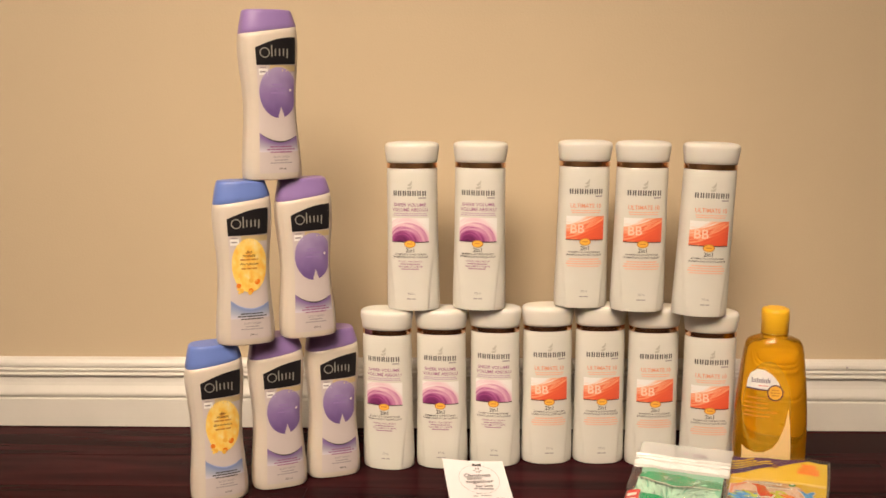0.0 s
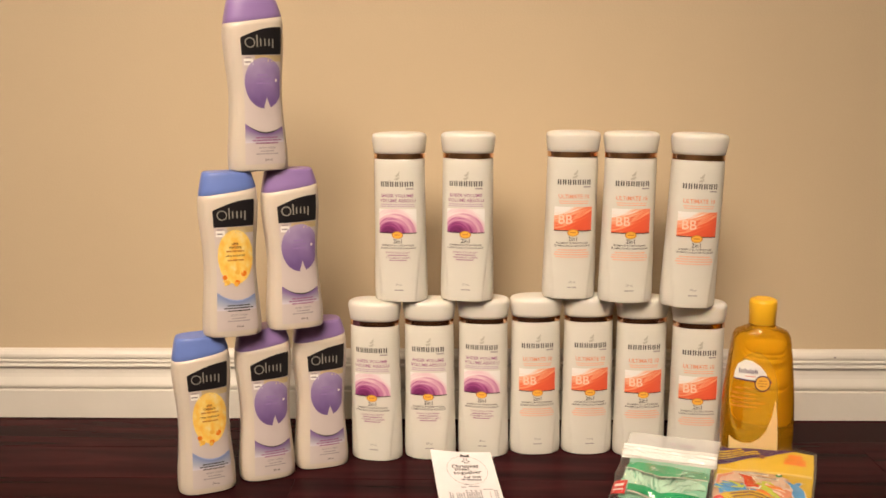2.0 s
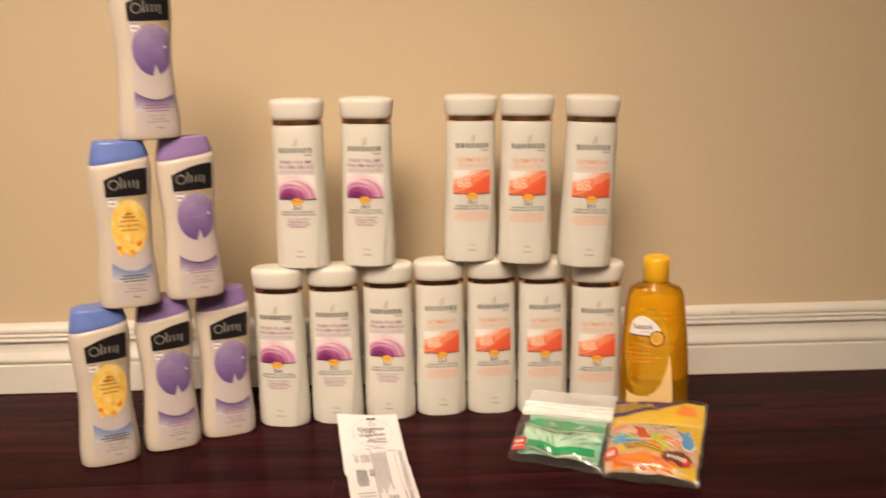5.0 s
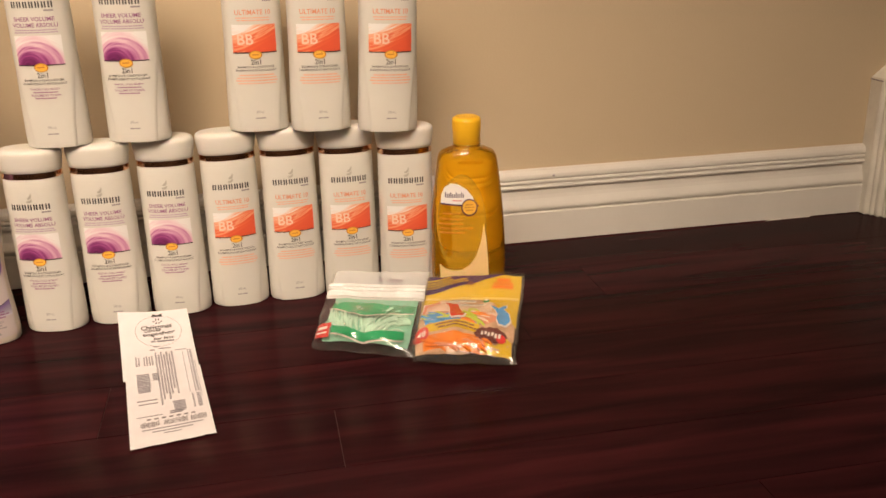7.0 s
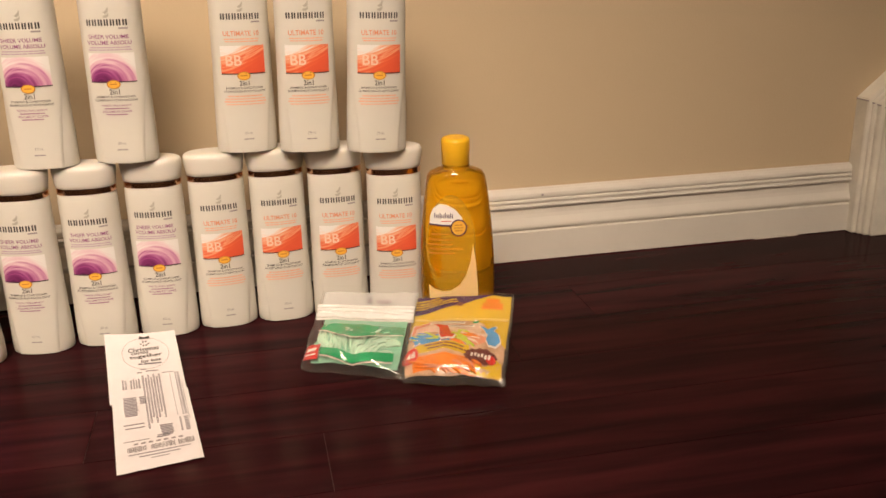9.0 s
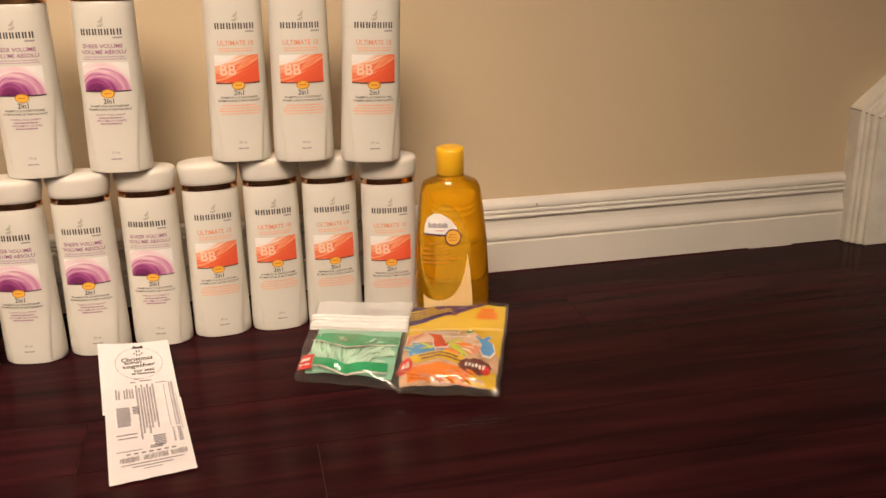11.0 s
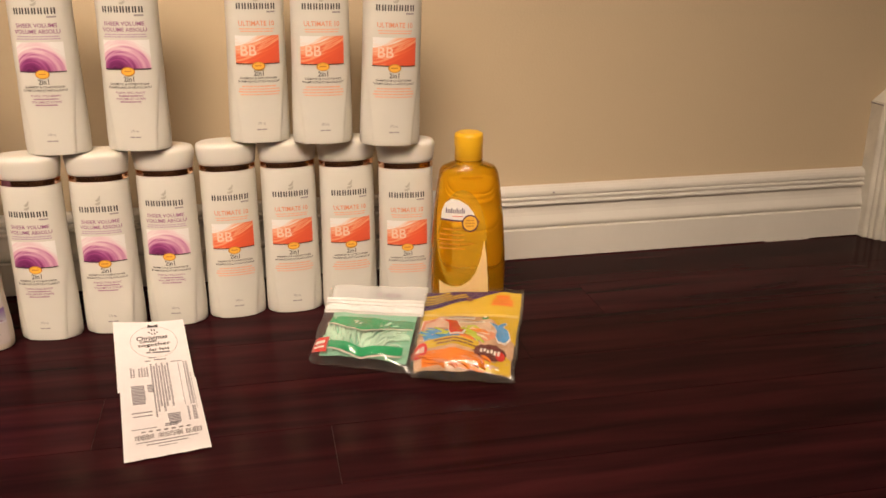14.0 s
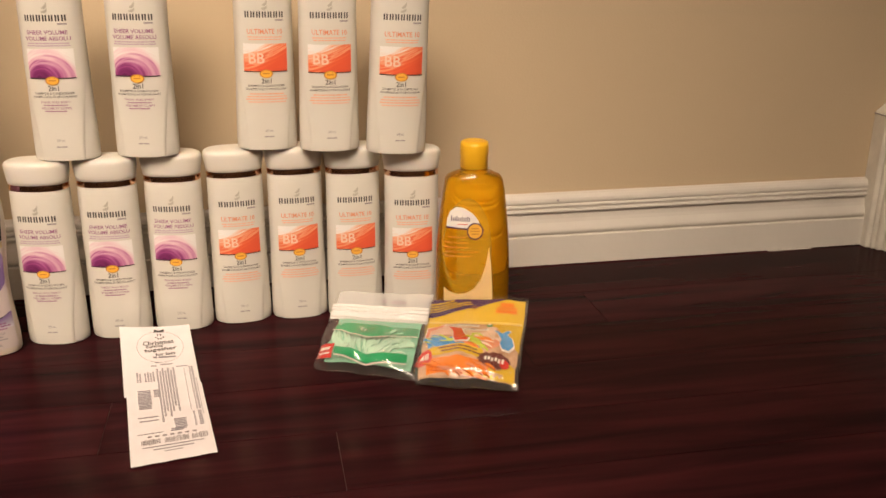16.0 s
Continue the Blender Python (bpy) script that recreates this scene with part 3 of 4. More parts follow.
def body_wash(kind):
    fruit = kind == "fruit"
    thing = root("body_wash_bottle", "cream body wash bottle with blue cap and yellow fruit label" if fruit else "cream body wash bottle with lilac cap and purple label",
                 "body wash bottle", "stacked body wash bottles")
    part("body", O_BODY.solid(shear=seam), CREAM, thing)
    cap = part("cap", O_CAP.solid(shear=seam), BLUE if fruit else LILAC, thing, "blue flip-top cap" if fruit else "lilac flip-top cap")
    cf = O_CAP.front(0.0006)
    part("thumb_notch", disc(cf, 0.006, 0.1835, 0.0085, 0.0026, 18), BLUE if fruit else LILAC, cap)

    def shifted(off):
        f0 = O_BODY.front(off)
        return lambda x, z: f0((x + 0.0046) * waist(z), z)
    f, g, k = shifted(0.0017), shifted(0.0021), shifted(0.0025)
    L = 0.0232
    face, under = O_BODY.front(0.0012), O_BODY.front(-0.0006)
    panel = bmesh.new()
    rows = []
    for z in (0.0012, 0.003, 0.008, 0.016, 0.026, 0.036, 0.046, 0.056, 0.066, 0.076, 0.086, 0.096, 0.106, 0.116, 0.126, 0.136, 0.144, 0.150, 0.155):
        h = 0.83 * O_BODY.size(z)[0]
        row = [panel.verts.new(under(-h * 1.03, z))] + [panel.verts.new(face(h * (q / 8 - 1), z)) for q in range(17)] + [panel.verts.new(under(h * 1.03, z))]
        if rows:
            for q in range(18):
                panel.faces.new((rows[-1][q], rows[-1][q + 1], row[q + 1], row[q]))
        rows.append(row)
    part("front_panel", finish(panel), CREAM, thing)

    def lab(u, v):
        z = 0.008 + (0.1400 - 0.008) * v
        return f(-L + 2 * L * u, z)
    def clip(x, z):
        return g(max(-L + 0.0006, min(x, L - 0.0003)), z)
    part("label", grid(14, 16, lab), PALE, thing)
    part("black_panel", grid(14, 6, lambda u, v: g(-L + 2 * L * u, 0.1272 + 0.0012 * u + v * (0.0190 + 0.0105 * math.sin(min(1, u * 1.15) * math.pi / 2)))), BLACK, thing, "black name panel")
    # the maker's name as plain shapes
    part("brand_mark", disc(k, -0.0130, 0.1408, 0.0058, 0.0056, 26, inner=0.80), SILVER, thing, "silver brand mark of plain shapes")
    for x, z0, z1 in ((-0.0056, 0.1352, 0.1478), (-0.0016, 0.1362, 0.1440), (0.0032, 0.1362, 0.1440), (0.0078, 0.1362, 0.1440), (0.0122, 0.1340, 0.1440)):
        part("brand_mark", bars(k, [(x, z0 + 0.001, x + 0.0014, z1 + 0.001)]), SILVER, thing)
    part("gold_strip", bars(g, [(-0.0080, 0.1205, L, 0.1272)]), PALEGOLD, thing)
    part("corner_badge", bars(g, [(-0.0212, 0.1165, -0.0105, 0.1235)]), WHITEP, thing)
    part("corner_print", fine_print(k, [(-0.016, 0.1200, 0.008, 0.0016), (-0.016, 0.1248, 0.007, 0.0012)], 6), GREY, thing)
    if fruit:
        part("picture", disc(clip, 0.0012, 0.0930, 0.0222, 0.0310, 40), FRUIT, thing, "yellow fruit picture")
        rnd = random.Random(4)
        for i in range(13):
            size = rnd.uniform(0.0016, 0.0034)
            part("blossom", disc(k, rnd.uniform(-0.016, 0.017), rnd.uniform(0.058, 0.078), size, size * 0.9, 10), (AMBERP, FRUIT, ORANGE)[i % 3], thing)
        for text, z, w in (("ultra", 0.1085, 0.0075), ("moisture", 0.1045, 0.0150), ("ultra hydratant", 0.0945, 0.0240)):
            part("text_line", words(k, text, 0.001, z, w, 0.0034), MAROON, thing)
        for i, (z, w) in enumerate(((0.0998, 0.022), (0.0895, 0.020))):
            part("fine_print", fine_print(k, [(0.001, z, w, 0.0018)], 10 + i), AMBERD, thing)
    else:
        part("picture", disc(clip, 0.0022, 0.0972, 0.0242, 0.0278, 40), SHEEN, thing, "purple picture circle")
        for i, (x, z, w) in enumerate(((0.000, 0.1060, 0.012), (0.002, 0.1015, 0.018), (0.001, 0.0970, 0.018))):
            part("fine_print", fine_print(k, [(x, z, w, 0.0017)], 20 + i), LILACP, thing)
        part("sparkle", disc(k, 0.0175, 0.1000, 0.0016, 0.0016, 10), LETTER, thing)
        drop = [(0.0048, 0.0820), (0.0066, 0.0765), (0.0086, 0.0715), (0.0078, 0.0672), (0.0048, 0.0655), (0.0018, 0.0672), (0.0010, 0.0715), (0.0030, 0.0765)]
        part("drop", poly(k, drop), PALE, thing, "pale water drop print")
    part("lower_band", grid(14, 4, lambda u, v: g(-L + 2 * L * u, 0.0318 + v * (0.0175 - 0.0085 * math.sin(math.pi * min(1, u * 1.02)) + 0.004 * (1 - u)))), BLUEFADE if fruit else LILACFADE, thing)
    part("band_edge", grid(14, 1, lambda u, v: k(-L + 2 * L * u, 0.0311 + (0.0175 - 0.0085 * math.sin(math.pi * min(1, u * 1.02)) + 0.004 * (1 - u)) + 0.0016 * v * math.sin(math.pi * u))), DARK if not fruit else BLUEP, thing)
    part("fine_print", fine_print(k, [(0.002, 0.0375, 0.026, 0.0014), (0.002, 0.0345, 0.034, 0.0014), (0.002, 0.0315, 0.026, 0.0014)], 30), DARK if fruit else PLUM, thing)
    part("text_line", words(g, "BODY WASH", 0.002, 0.0262, 0.0190, 0.0026), GREY, thing)
    part("fine_print", fine_print(g, [(0.002, 0.0225, 0.016, 0.0013), (0.002, 0.0195, 0.026, 0.0013)], 31), GREY, thing)
    part("volume_text", words(g, "354 mL", 0.003, 0.0130, 0.0085, 0.0024), DARK, thing)
    return thing


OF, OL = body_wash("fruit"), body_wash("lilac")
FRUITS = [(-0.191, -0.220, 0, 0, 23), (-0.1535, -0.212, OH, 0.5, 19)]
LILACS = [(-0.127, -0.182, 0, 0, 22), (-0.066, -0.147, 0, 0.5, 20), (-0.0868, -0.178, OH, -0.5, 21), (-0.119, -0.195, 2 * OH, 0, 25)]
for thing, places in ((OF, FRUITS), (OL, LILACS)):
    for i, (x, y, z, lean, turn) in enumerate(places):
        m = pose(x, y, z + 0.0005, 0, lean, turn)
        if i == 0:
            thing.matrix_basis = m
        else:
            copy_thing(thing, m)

# ---- baby shampoo ----
def eased(rows, steps=6):
    """A finer profile through the given rows."""
    out = []
    for i in range(len(rows) - 1):
        q = [Vector(rows[max(0, min(len(rows) - 1, i + j))]) for j in (-1, 0, 1, 2)]
        for k in range(steps):
            t = k / steps
            p = 0.5 * (2 * q[1] + (q[2] - q[0]) * t + (2 * q[0] - 5 * q[1] + 4 * q[2] - q[3]) * t * t + (3 * q[1] - q[0] - 3 * q[2] + q[3]) * t * t * t)
            p.x = q[1].x + (q[2].x - q[1].x) * t
            out.append(tuple(p))
    return out + [tuple(rows[-1])]


E_BODY = Form(eased([(0.0, 0.034, 0.020), (0.0015, 0.0365, 0.0222), (0.005, 0.0380, 0.0235), (0.03, 0.0412, 0.0247), (0.06, 0.0418, 0.0250), (0.09, 0.0410, 0.0248), (0.12, 0.0388, 0.0236), (0.145, 0.0360, 0.0220),
               (0.160, 0.0340, 0.0208), (0.169, 0.0322, 0.0198), (0.1745, 0.0288, 0.0182), (0.1775, 0.0215, 0.0164), (0.1790, 0.0158, 0.0150), (0.183, 0.0148, 0.0148)]), 2.5)
E_CAP = Form([(0.1830, 0.0146, 0.0146), (0.1835, 0.0152, 0.0152), (0.1955, 0.0150, 0.0150), (0.1968, 0.0153, 0.0153), (0.1978, 0.0155, 0.0155), (0.2070, 0.0156, 0.0156), (0.2100, 0.0148, 0.0148), (0.2115, 0.0115, 0.0115)], 2.0)
baby = root("baby_shampoo_bottle", "clear amber baby shampoo bottle with yellow cap", "shampoo bottle")
part("body", E_BODY.solid(n=48), AMBER, baby, "clear amber filled body")
part("cap", E_CAP.solid(n=36), YCAP, baby, "yellow flip-top cap")
def raised(off):
    f = E_BODY.front(off)
    return lambda x, z: f(x - 0.006, z + 0.0145)


ef, eg, ek = raised(0.0006), raised(0.0010), raised(0.0014)
part("label", poly(ef, [(0.027 * math.cos(a) - 0.002, 0.083 + 0.057 * math.sin(a)) for a in [2 * math.pi * i / 28 for i in range(28)]]), AMBERLAB, baby, "see-through gold oval label")
arch = [(-0.0250, 0.1080), (-0.0242, 0.1170), (-0.0208, 0.1255), (-0.0140, 0.1305), (-0.0060, 0.1295), (0.0030, 0.1240), (0.0100, 0.1155), (0.0125, 0.1060)]
part("name_field", poly(eg, arch), WHITEP, baby, "white arched name field")
part("name_line", poly(ek, [(-0.0252, 0.1072), (0.0165, 0.1052), (0.0165, 0.1066), (-0.0252, 0.1088)]), PURPLE, baby)
part("brand_mark", bars(ek, [(-0.0200 + 0.0019 * i, 0.1150, -0.0190 + 0.0019 * i, 0.1192 if i % 3 else 0.1206) for i in range(11)]), PURPLE, baby, "dark brand mark of plain bars")
part("underline", bars(ek, [(-0.013, 0.1115, -0.002, 0.1122)]), RED, baby)
part("seal", disc(ek, 0.0060, 0.1045, 0.0088, 0.0090, 26), AMBERP, baby, "round amber seal")
part("seal_rim", disc(raised(0.0018), 0.0060, 0.1045, 0.0090, 0.0092, 26, inner=0.86), PURPLE, baby)
part("seal_print", fine_print(raised(0.0019), [(0.006, 0.1075, 0.008, 0.0014), (0.006, 0.1045, 0.010, 0.0014), (0.006, 0.1015, 0.008, 0.0014)], 40), AMBERD, baby)
part("fine_print", fine_print(eg, [(-0.0130, 0.0975, 0.020, 0.0014), (-0.014, 0.0862, 0.026, 0.0014), (-0.013, 0.0765, 0.028, 0.0014)], 41), AMBERD, baby)
part("text_line", words(eg, "baby shampoo", -0.0135, 0.0915, 0.0250, 0.0038), AMBERD, baby)
part("text_line", words(eg, "shampooing de bébé", -0.0080, 0.0812, 0.0360, 0.0040), AMBERD, baby)
sweep = [(-0.0275, 0.040), (-0.022, 0.036), (-0.013, 0.0335), (-0.003, 0.0345), (0.006, 0.040), (0.013, 0.050), (0.0185, 0.066), (0.0218, 0.086), (0.0245, 0.066), (0.0265, 0.040), (0.0270, 0.006), (0.022, -0.011), (-0.026, -0.011)]
part("swoosh", poly(eg, sweep), PEACH, baby, "peach printed swoosh")
baby.matrix_basis = pose(0.4665, -0.178, 0.0005, 0, 0, -8) @ Matrix.Diagonal((1.01, 1, 1.043, 1))


# ---- till receipt ----
def paper(u, v, lift=0.0):
    """Paper from its lower edge (v 0) to its upper edge (v 1), the top curling up off the floor."""
    a, b2 = Vector((0.1115, -0.4180, 0)), Vector((0.1835, -0.4060, 0))
    c, d = Vector((0.0745, -0.1560, 0)), Vector((0.1485, -0.1630, 0))
    lo, hi = a.lerp(b2, u), c.lerp(d, u)
    p = lo.lerp(hi, v)
    rise = max(0.0, v - 0.45) / 0.55
    p.z = 0.0012 + 0.0185 * rise ** 1.7 + 0.0007 * math.sin(7 * v + 1.0) * (0.4 + 0.6 * abs(u - 0.5)) * (1 - v) + 0.0016 * (u - 0.5) ** 2 * 4 * rise + lift
    return p


def sheet(u0, u1, v0, v1, lift, jag=0.0, nu=8, nv=24):
    rnd = random.Random(7)
    tears = [rnd.uniform(-1, 1) * jag for _ in range(nu + 1)]
    bm = grid(nu, nv, lambda u, v: paper(u0 + (u1 - u0) * u, v0 + (v1 - v0) * v + (tears[round(u * nu)] * (1 - v) ** 6), lift))
    return finish(bm)


receipt = root("till_receipt", "long white paper till receipt lying on the floor", "receipt")
part("upper_sheet", sheet(-0.03, 0.985, 0.50, 1.0, 0.0002), PAPER, receipt)
part("lower_sheet", sheet(0.0, 1.0, 0.0, 0.56, 0.0006, 0.003), PAPER, receipt)


def rp(x, y):
    return paper(x, y, 0.0012)


part("emblem", poly(rp, [(0.45, 0.952), (0.47, 0.975), (0.51, 0.966), (0.55, 0.966), (0.60, 0.975), (0.61, 0.952)]), INKD, receipt)
part("oval", disc(rp, 0.52, 0.845, 0.33, 0.115, 36, inner=0.985), GREY, receipt, "thin grey printed oval")
part("spark", bars(rp, [(0.50, 0.925, 0.515, 0.94), (0.54, 0.925, 0.555, 0.94), (0.50, 0.900, 0.515, 0.912), (0.54, 0.900, 0.555, 0.912), (0.46, 0.913, 0.485, 0.92), (0.57, 0.913, 0.595, 0.92)]), INKD, receipt)
part("text_line", words(rp, "Christmas", 0.50, 0.878, 0.44, 0.030, 0.03), INKD, receipt)
part("text_line", words(rp, "comes", 0.44, 0.850, 0.24, 0.016, 0.03), INKD, receipt)
part("text_line", words(rp, "together", 0.52, 0.825, 0.46, 0.032, 0.03), INKD, receipt)
part("text_line", words(rp, "for less", 0.58, 0.793, 0.28, 0.022, 0.03), INKD, receipt)
part("shop_mark", bars(rp, [(0.40, 0.765, 0.46, 0.775), (0.48, 0.764, 0.72, 0.774)]), INK, receipt)


def lines(x0, x1, y0, y1, n, seed, ink=None):
    rnd = random.Random(seed)
    h = (y1 - y0) / n
    out = []
    for i in range(n):
        a = x0 + rnd.uniform(0, 0.08) * (x1 - x0)
        c = x1 - rnd.uniform(0, 0.12) * (x1 - x0)
        out.append((a, y0 + i * h, c, y0 + i * h + 0.62 * h))
    tagged(part("printed_block", bars(rp, out), ink or INK, receipt), kind="stuff")


COLUMNS = [(0.42 + 0.037 * i, 0.447 + 0.037 * i, 0.27 + 0.03 * (i % 3) + 0.012 * i, 0.69 - 0.02 * (i % 2), 30) for i in range(7)]
COLUMNS += [(0.15 + 0.036 * i, 0.174 + 0.036 * i, 0.595, 0.668 - 0.008 * (i % 2), 6) for i in range(7) if i != 2]
COLUMNS += [(0.795, 0.806, 0.345, 0.68, 26), (0.865, 0.885, 0.345, 0.69, 26), (0.893, 0.925, 0.345, 0.69, 26), (0.935, 0.945, 0.30, 0.60, 20), (0.81, 0.835, 0.215, 0.33, 9), (0.87, 0.925, 0.215, 0.33, 9)]
COLUMNS += [(0.14, 0.325, 0.385, 0.535, 13), (0.35, 0.44, 0.475, 0.535, 5), (0.12, 0.40, 0.315, 0.327, 1), (0.12, 0.38, 0.288, 0.300, 1), (0.56, 0.72, 0.205, 0.29, 7), (0.08, 0.45, 0.195, 0.203, 1), (0.50, 0.68, 0.195, 0.22, 2),
            (0.10, 0.90, 0.100, 0.110, 1), (0.24, 0.80, 0.080, 0.090, 1), (0.40, 0.62, 0.062, 0.070, 1), (0.36, 0.44, 0.705, 0.715, 1), (0.48, 0.66, 0.712, 0.722, 1), (0.42, 0.50, 0.728, 0.736, 1), (0.70, 0.86, 0.690, 0.698, 1)]
for i, (x0, x1, y0, y1, n) in enumerate(COLUMNS):
    lines(x0, x1, y0, y1, n, i)
rnd = random.Random(11)
code, x = [], 0.14
while x < 0.93:
    w = rnd.choice((0.006, 0.010, 0.016))
    if not 0.36 < x < 0.40 and not 0.70 < x < 0.73:
        code.append((x, 0.118 + rnd.uniform(0, 0.006), x + w, 0.160 - rnd.uniform(0, 0.01)))
    x += w + rnd.choice((0.005, 0.008))
tagged(part("bar_strip", bars(rp, code), GREY, receipt), kind="stuff")
part("printed_row", bars(rp, [(0.22 + 0.09 * i, 0.168, 0.22 + 0.09 * i + 0.05, 0.179) for i in range(7)]), GREY, receipt)


# ---- floss pick bags ----
class Bag:
    """A filled pouch that lies against its neighbours: four corners, a bulge and a flat header."""

    def __init__(self, bl, br, tr, tl, bulge, header):
        self.c = [Vector(p) for p in (bl, br, tr, tl)]
        n = (self.c[1] - self.c[0]).cross(self.c[3] - self.c[0]).normalized()
        self.n, self.bulge, self.header = n, bulge, header

    def at(self, u, v, side=1.0, off=0.0):
        lo, hi = self.c[0].lerp(self.c[1], u), self.c[3].lerp(self.c[2], u)
        q = lo.lerp(hi, v)
        s = min(1.0, max(0.0, v) / self.header)
        k = (max(0.0, math.sin(math.pi * min(1, max(0, u)))) ** 0.55) * (s ** 0.55 * (1 - s) ** 1.3 / 0.325)
        wob = 0.0007 * math.sin(23 * u + 9 * v) * math.sin(17 * v + 3 * u) + 0.0019 * noise.noise(Vector((u * 7 + 2 * v, v * 7, self.bulge * 900))) + 0.0022 * (0.4 - abs(noise.noise(Vector((u * 7 - 4 * v, v * 8 + u, self.header * 40)))))
        p = q + self.n * (side * self.bulge * k * (1.0 if side > 0 else 0.45) + wob * (0.35 + k) + off)
        e = (self.c[1] - self.c[0]).normalized()
        p += e * ((u - 0.5) * (0.006 * noise.noise(Vector((v * 4.0, u * 1.5, self.header * 50))) + 0.003 * noise.noise(Vector((v * 11.0, 3.1, self.header * 90)))) * (1 - v * v))
        p += (self.c[3] - self.c[0]).normalized() * (0.0025 * noise.noise(Vector((u * 4.0, 7.0, self.header * 70))) * (1 - s) + 0.003 * noise.noise(Vector((u * 3.5, 1.0, self.header * 30))) * v)
        p.z = max(p.z, 0.0012)
        return p

    def front(self, off):
        return lambda u, v: self.at(u, v, 1.0, off)

    def skin(self, side, u0=0.0, u1=1.0, v0=0.0, v1=1.0, off=0.0):
        return grid(52, 52, lambda u, v: self.at(u0 + (u1 - u0) * u, v0 + (v1 - v0) * v, side, off))


def floss_pick(bag, u, v, turn, size, material, parent, side=0.78, off=0.0):
    """One plastic floss pick inside a pouch: a slim stem with a small fork."""
    o = bag.at(u, v, side, off)
    ex = (bag.c[1] - bag.c[0]).normalized()
    ey = bag.n.cross(ex)
    c, s = math.cos(turn), math.sin(turn)
    bm = bmesh.new()
    spine = [(-1.0, 0.0, 0.25), (-0.6, 0.03, 0.6), (-0.1, 0.05, 0.9), (0.3, 0.02, 0.9), (0.55, -0.05, 1.0), (0.80, -0.20, 0.8), (1.0, -0.38, 0.7)]
    rings = []
    for a, b2, r in spine:
        p = o + (ex * (c * a - s * b2) + ey * (s * a + c * b2)) * size
        side = (ex * -s + ey * c)
        ring = [bm.verts.new(p + (side * math.cos(t) + bag.n * math.sin(t)) * 0.0021 * r) for t in [2 * math.pi * q / 6 for q in range(6)]]
        rings.append(ring)
    for r0, r1 in zip(rings, rings[1:]):
        for q in range(6):
            bm.faces.new((r0[q], r0[(q + 1) % 6], r1[(q + 1) % 6], r1[q]))
    bm.faces.new(rings[0][::-1])
    bm.faces.new(rings[-1])
    bmesh.ops.recalc_face_normals(bm, faces=bm.faces[:])
    part("floss_pick", finish(bm), material, parent)


green = root("floss_pick_bag", "clear pouch of mint green floss picks with green bands", "pouch", "floss pick pouches")
G = Bag((0.279, -0.262, 0.004), (0.375, -0.322, 0.010), (0.416, -0.216, 0.058), (0.313, -0.188, 0.058), 0.018, 0.66)
part("front_film", G.skin(1.0, 0.0, 1.0, 0.0, 0.66, 0.0036), FILM, green, "clear glossy film")
part("back_film", G.skin(-1.0), FILMW, green)
part("header", G.skin(1.0, 0.02, 0.99, 0.70, 1.0, 0.0008), HEADF, green, "frosted header strip with hanging slot")
part("pick_bundle", G.skin(0.40, 0.09, 0.94, 0.08, 0.665), MINTF, green, "packed mint green picks")
gf = G.front(0.0010)


def zip_lift(v):
    """How far the zip stands off the pouch, across its strip."""
    return 0.0008 + float(np.interp(v, (0.0, 0.40, 0.46, 0.90, 1.0), (0.0, 0.0030, 0.0022, 0.0056, 0.0)))


def zip_at(u, v):
    crease = 0.0016 * noise.noise(Vector((u * 6, v * 2.2, 4.0))) + 0.0007 * noise.noise(Vector((u * 19, v * 5, 9.0)))
    return G.at(0.005 + 0.99 * u, 0.630 + 0.185 * v, 1.0, zip_lift(v) + crease * math.sin(math.pi * v))


part("zip_strip", grid(90, 36, zip_at), ZIPF, green, "glossy zip strip with highlights painted into its white")
for v0 in (0.10, 0.52, 0.70):
    part("zip_ridge", grid(60, 6, lambda u, v: Vector(zip_at(u, v0 + 0.075 * v)) + G.n * (0.0003 + 0.0011 * math.sin(math.pi * v))), RIDGE, green)
part("hang_slot", disc(G.front(0.0024), 0.51, 0.885, 0.030, 0.028, 16), GREY, green, "dull hanging slot")
part("hang_slot", disc(G.front(0.0024), 0.655, 0.878, 0.085, 0.026, 20), GREY, green, "dull hanging slot")


def band_low(u):
    """The sagging lower edge of the upper green band."""
    return float(np.interp(u, (0.08, 0.2, 0.35, 0.5, 0.7, 0.94), (0.47, 0.44, 0.375, 0.335, 0.40, 0.45)))


part("upper_band", grid(24, 6, lambda u, v: gf(0.10 + 0.58 * u, band_low(0.10 + 0.58 * u) + v * (0.575 - band_low(0.10 + 0.58 * u) - 0.05 * abs(u - 0.5)))), GREEN, green, "green printed band")
part("band_tail", grid(16, 4, lambda u, v: gf(0.68 + 0.26 * u, band_low(0.68 + 0.26 * u) + v * (0.55 - band_low(0.68 + 0.26 * u)))), GREENF, green, "fading green printed band")
part("upper_line", grid(30, 1, lambda u, v: G.front(0.0014)(0.08 + 0.86 * u, band_low(0.08 + 0.86 * u) - 0.012 + 0.013 * v)), LETTER, green)
part("lower_band", grid(24, 4, lambda u, v: gf(0.20 + 0.70 * u, 0.055 + 0.16 * abs(u - 0.5) + 0.085 * v)), GREEN, green, "green printed band")
part("lower_line", grid(24, 1, lambda u, v: gf(0.20 + 0.70 * u, 0.036 + 0.16 * abs(u - 0.5) + 0.011 * v)), LETTER, green)
part("count_badge", grid(8, 6, lambda u, v: gf(0.01 + 0.17 * u, 0.09 + 0.17 * v)), RED, green, "red count badge")
part("badge_print", fine_print(G.front(0.0014), [(0.095, 0.20, 0.11, 0.035), (0.095, 0.14, 0.12, 0.018)], 50), LETTER, green)
rnd = random.Random(21)
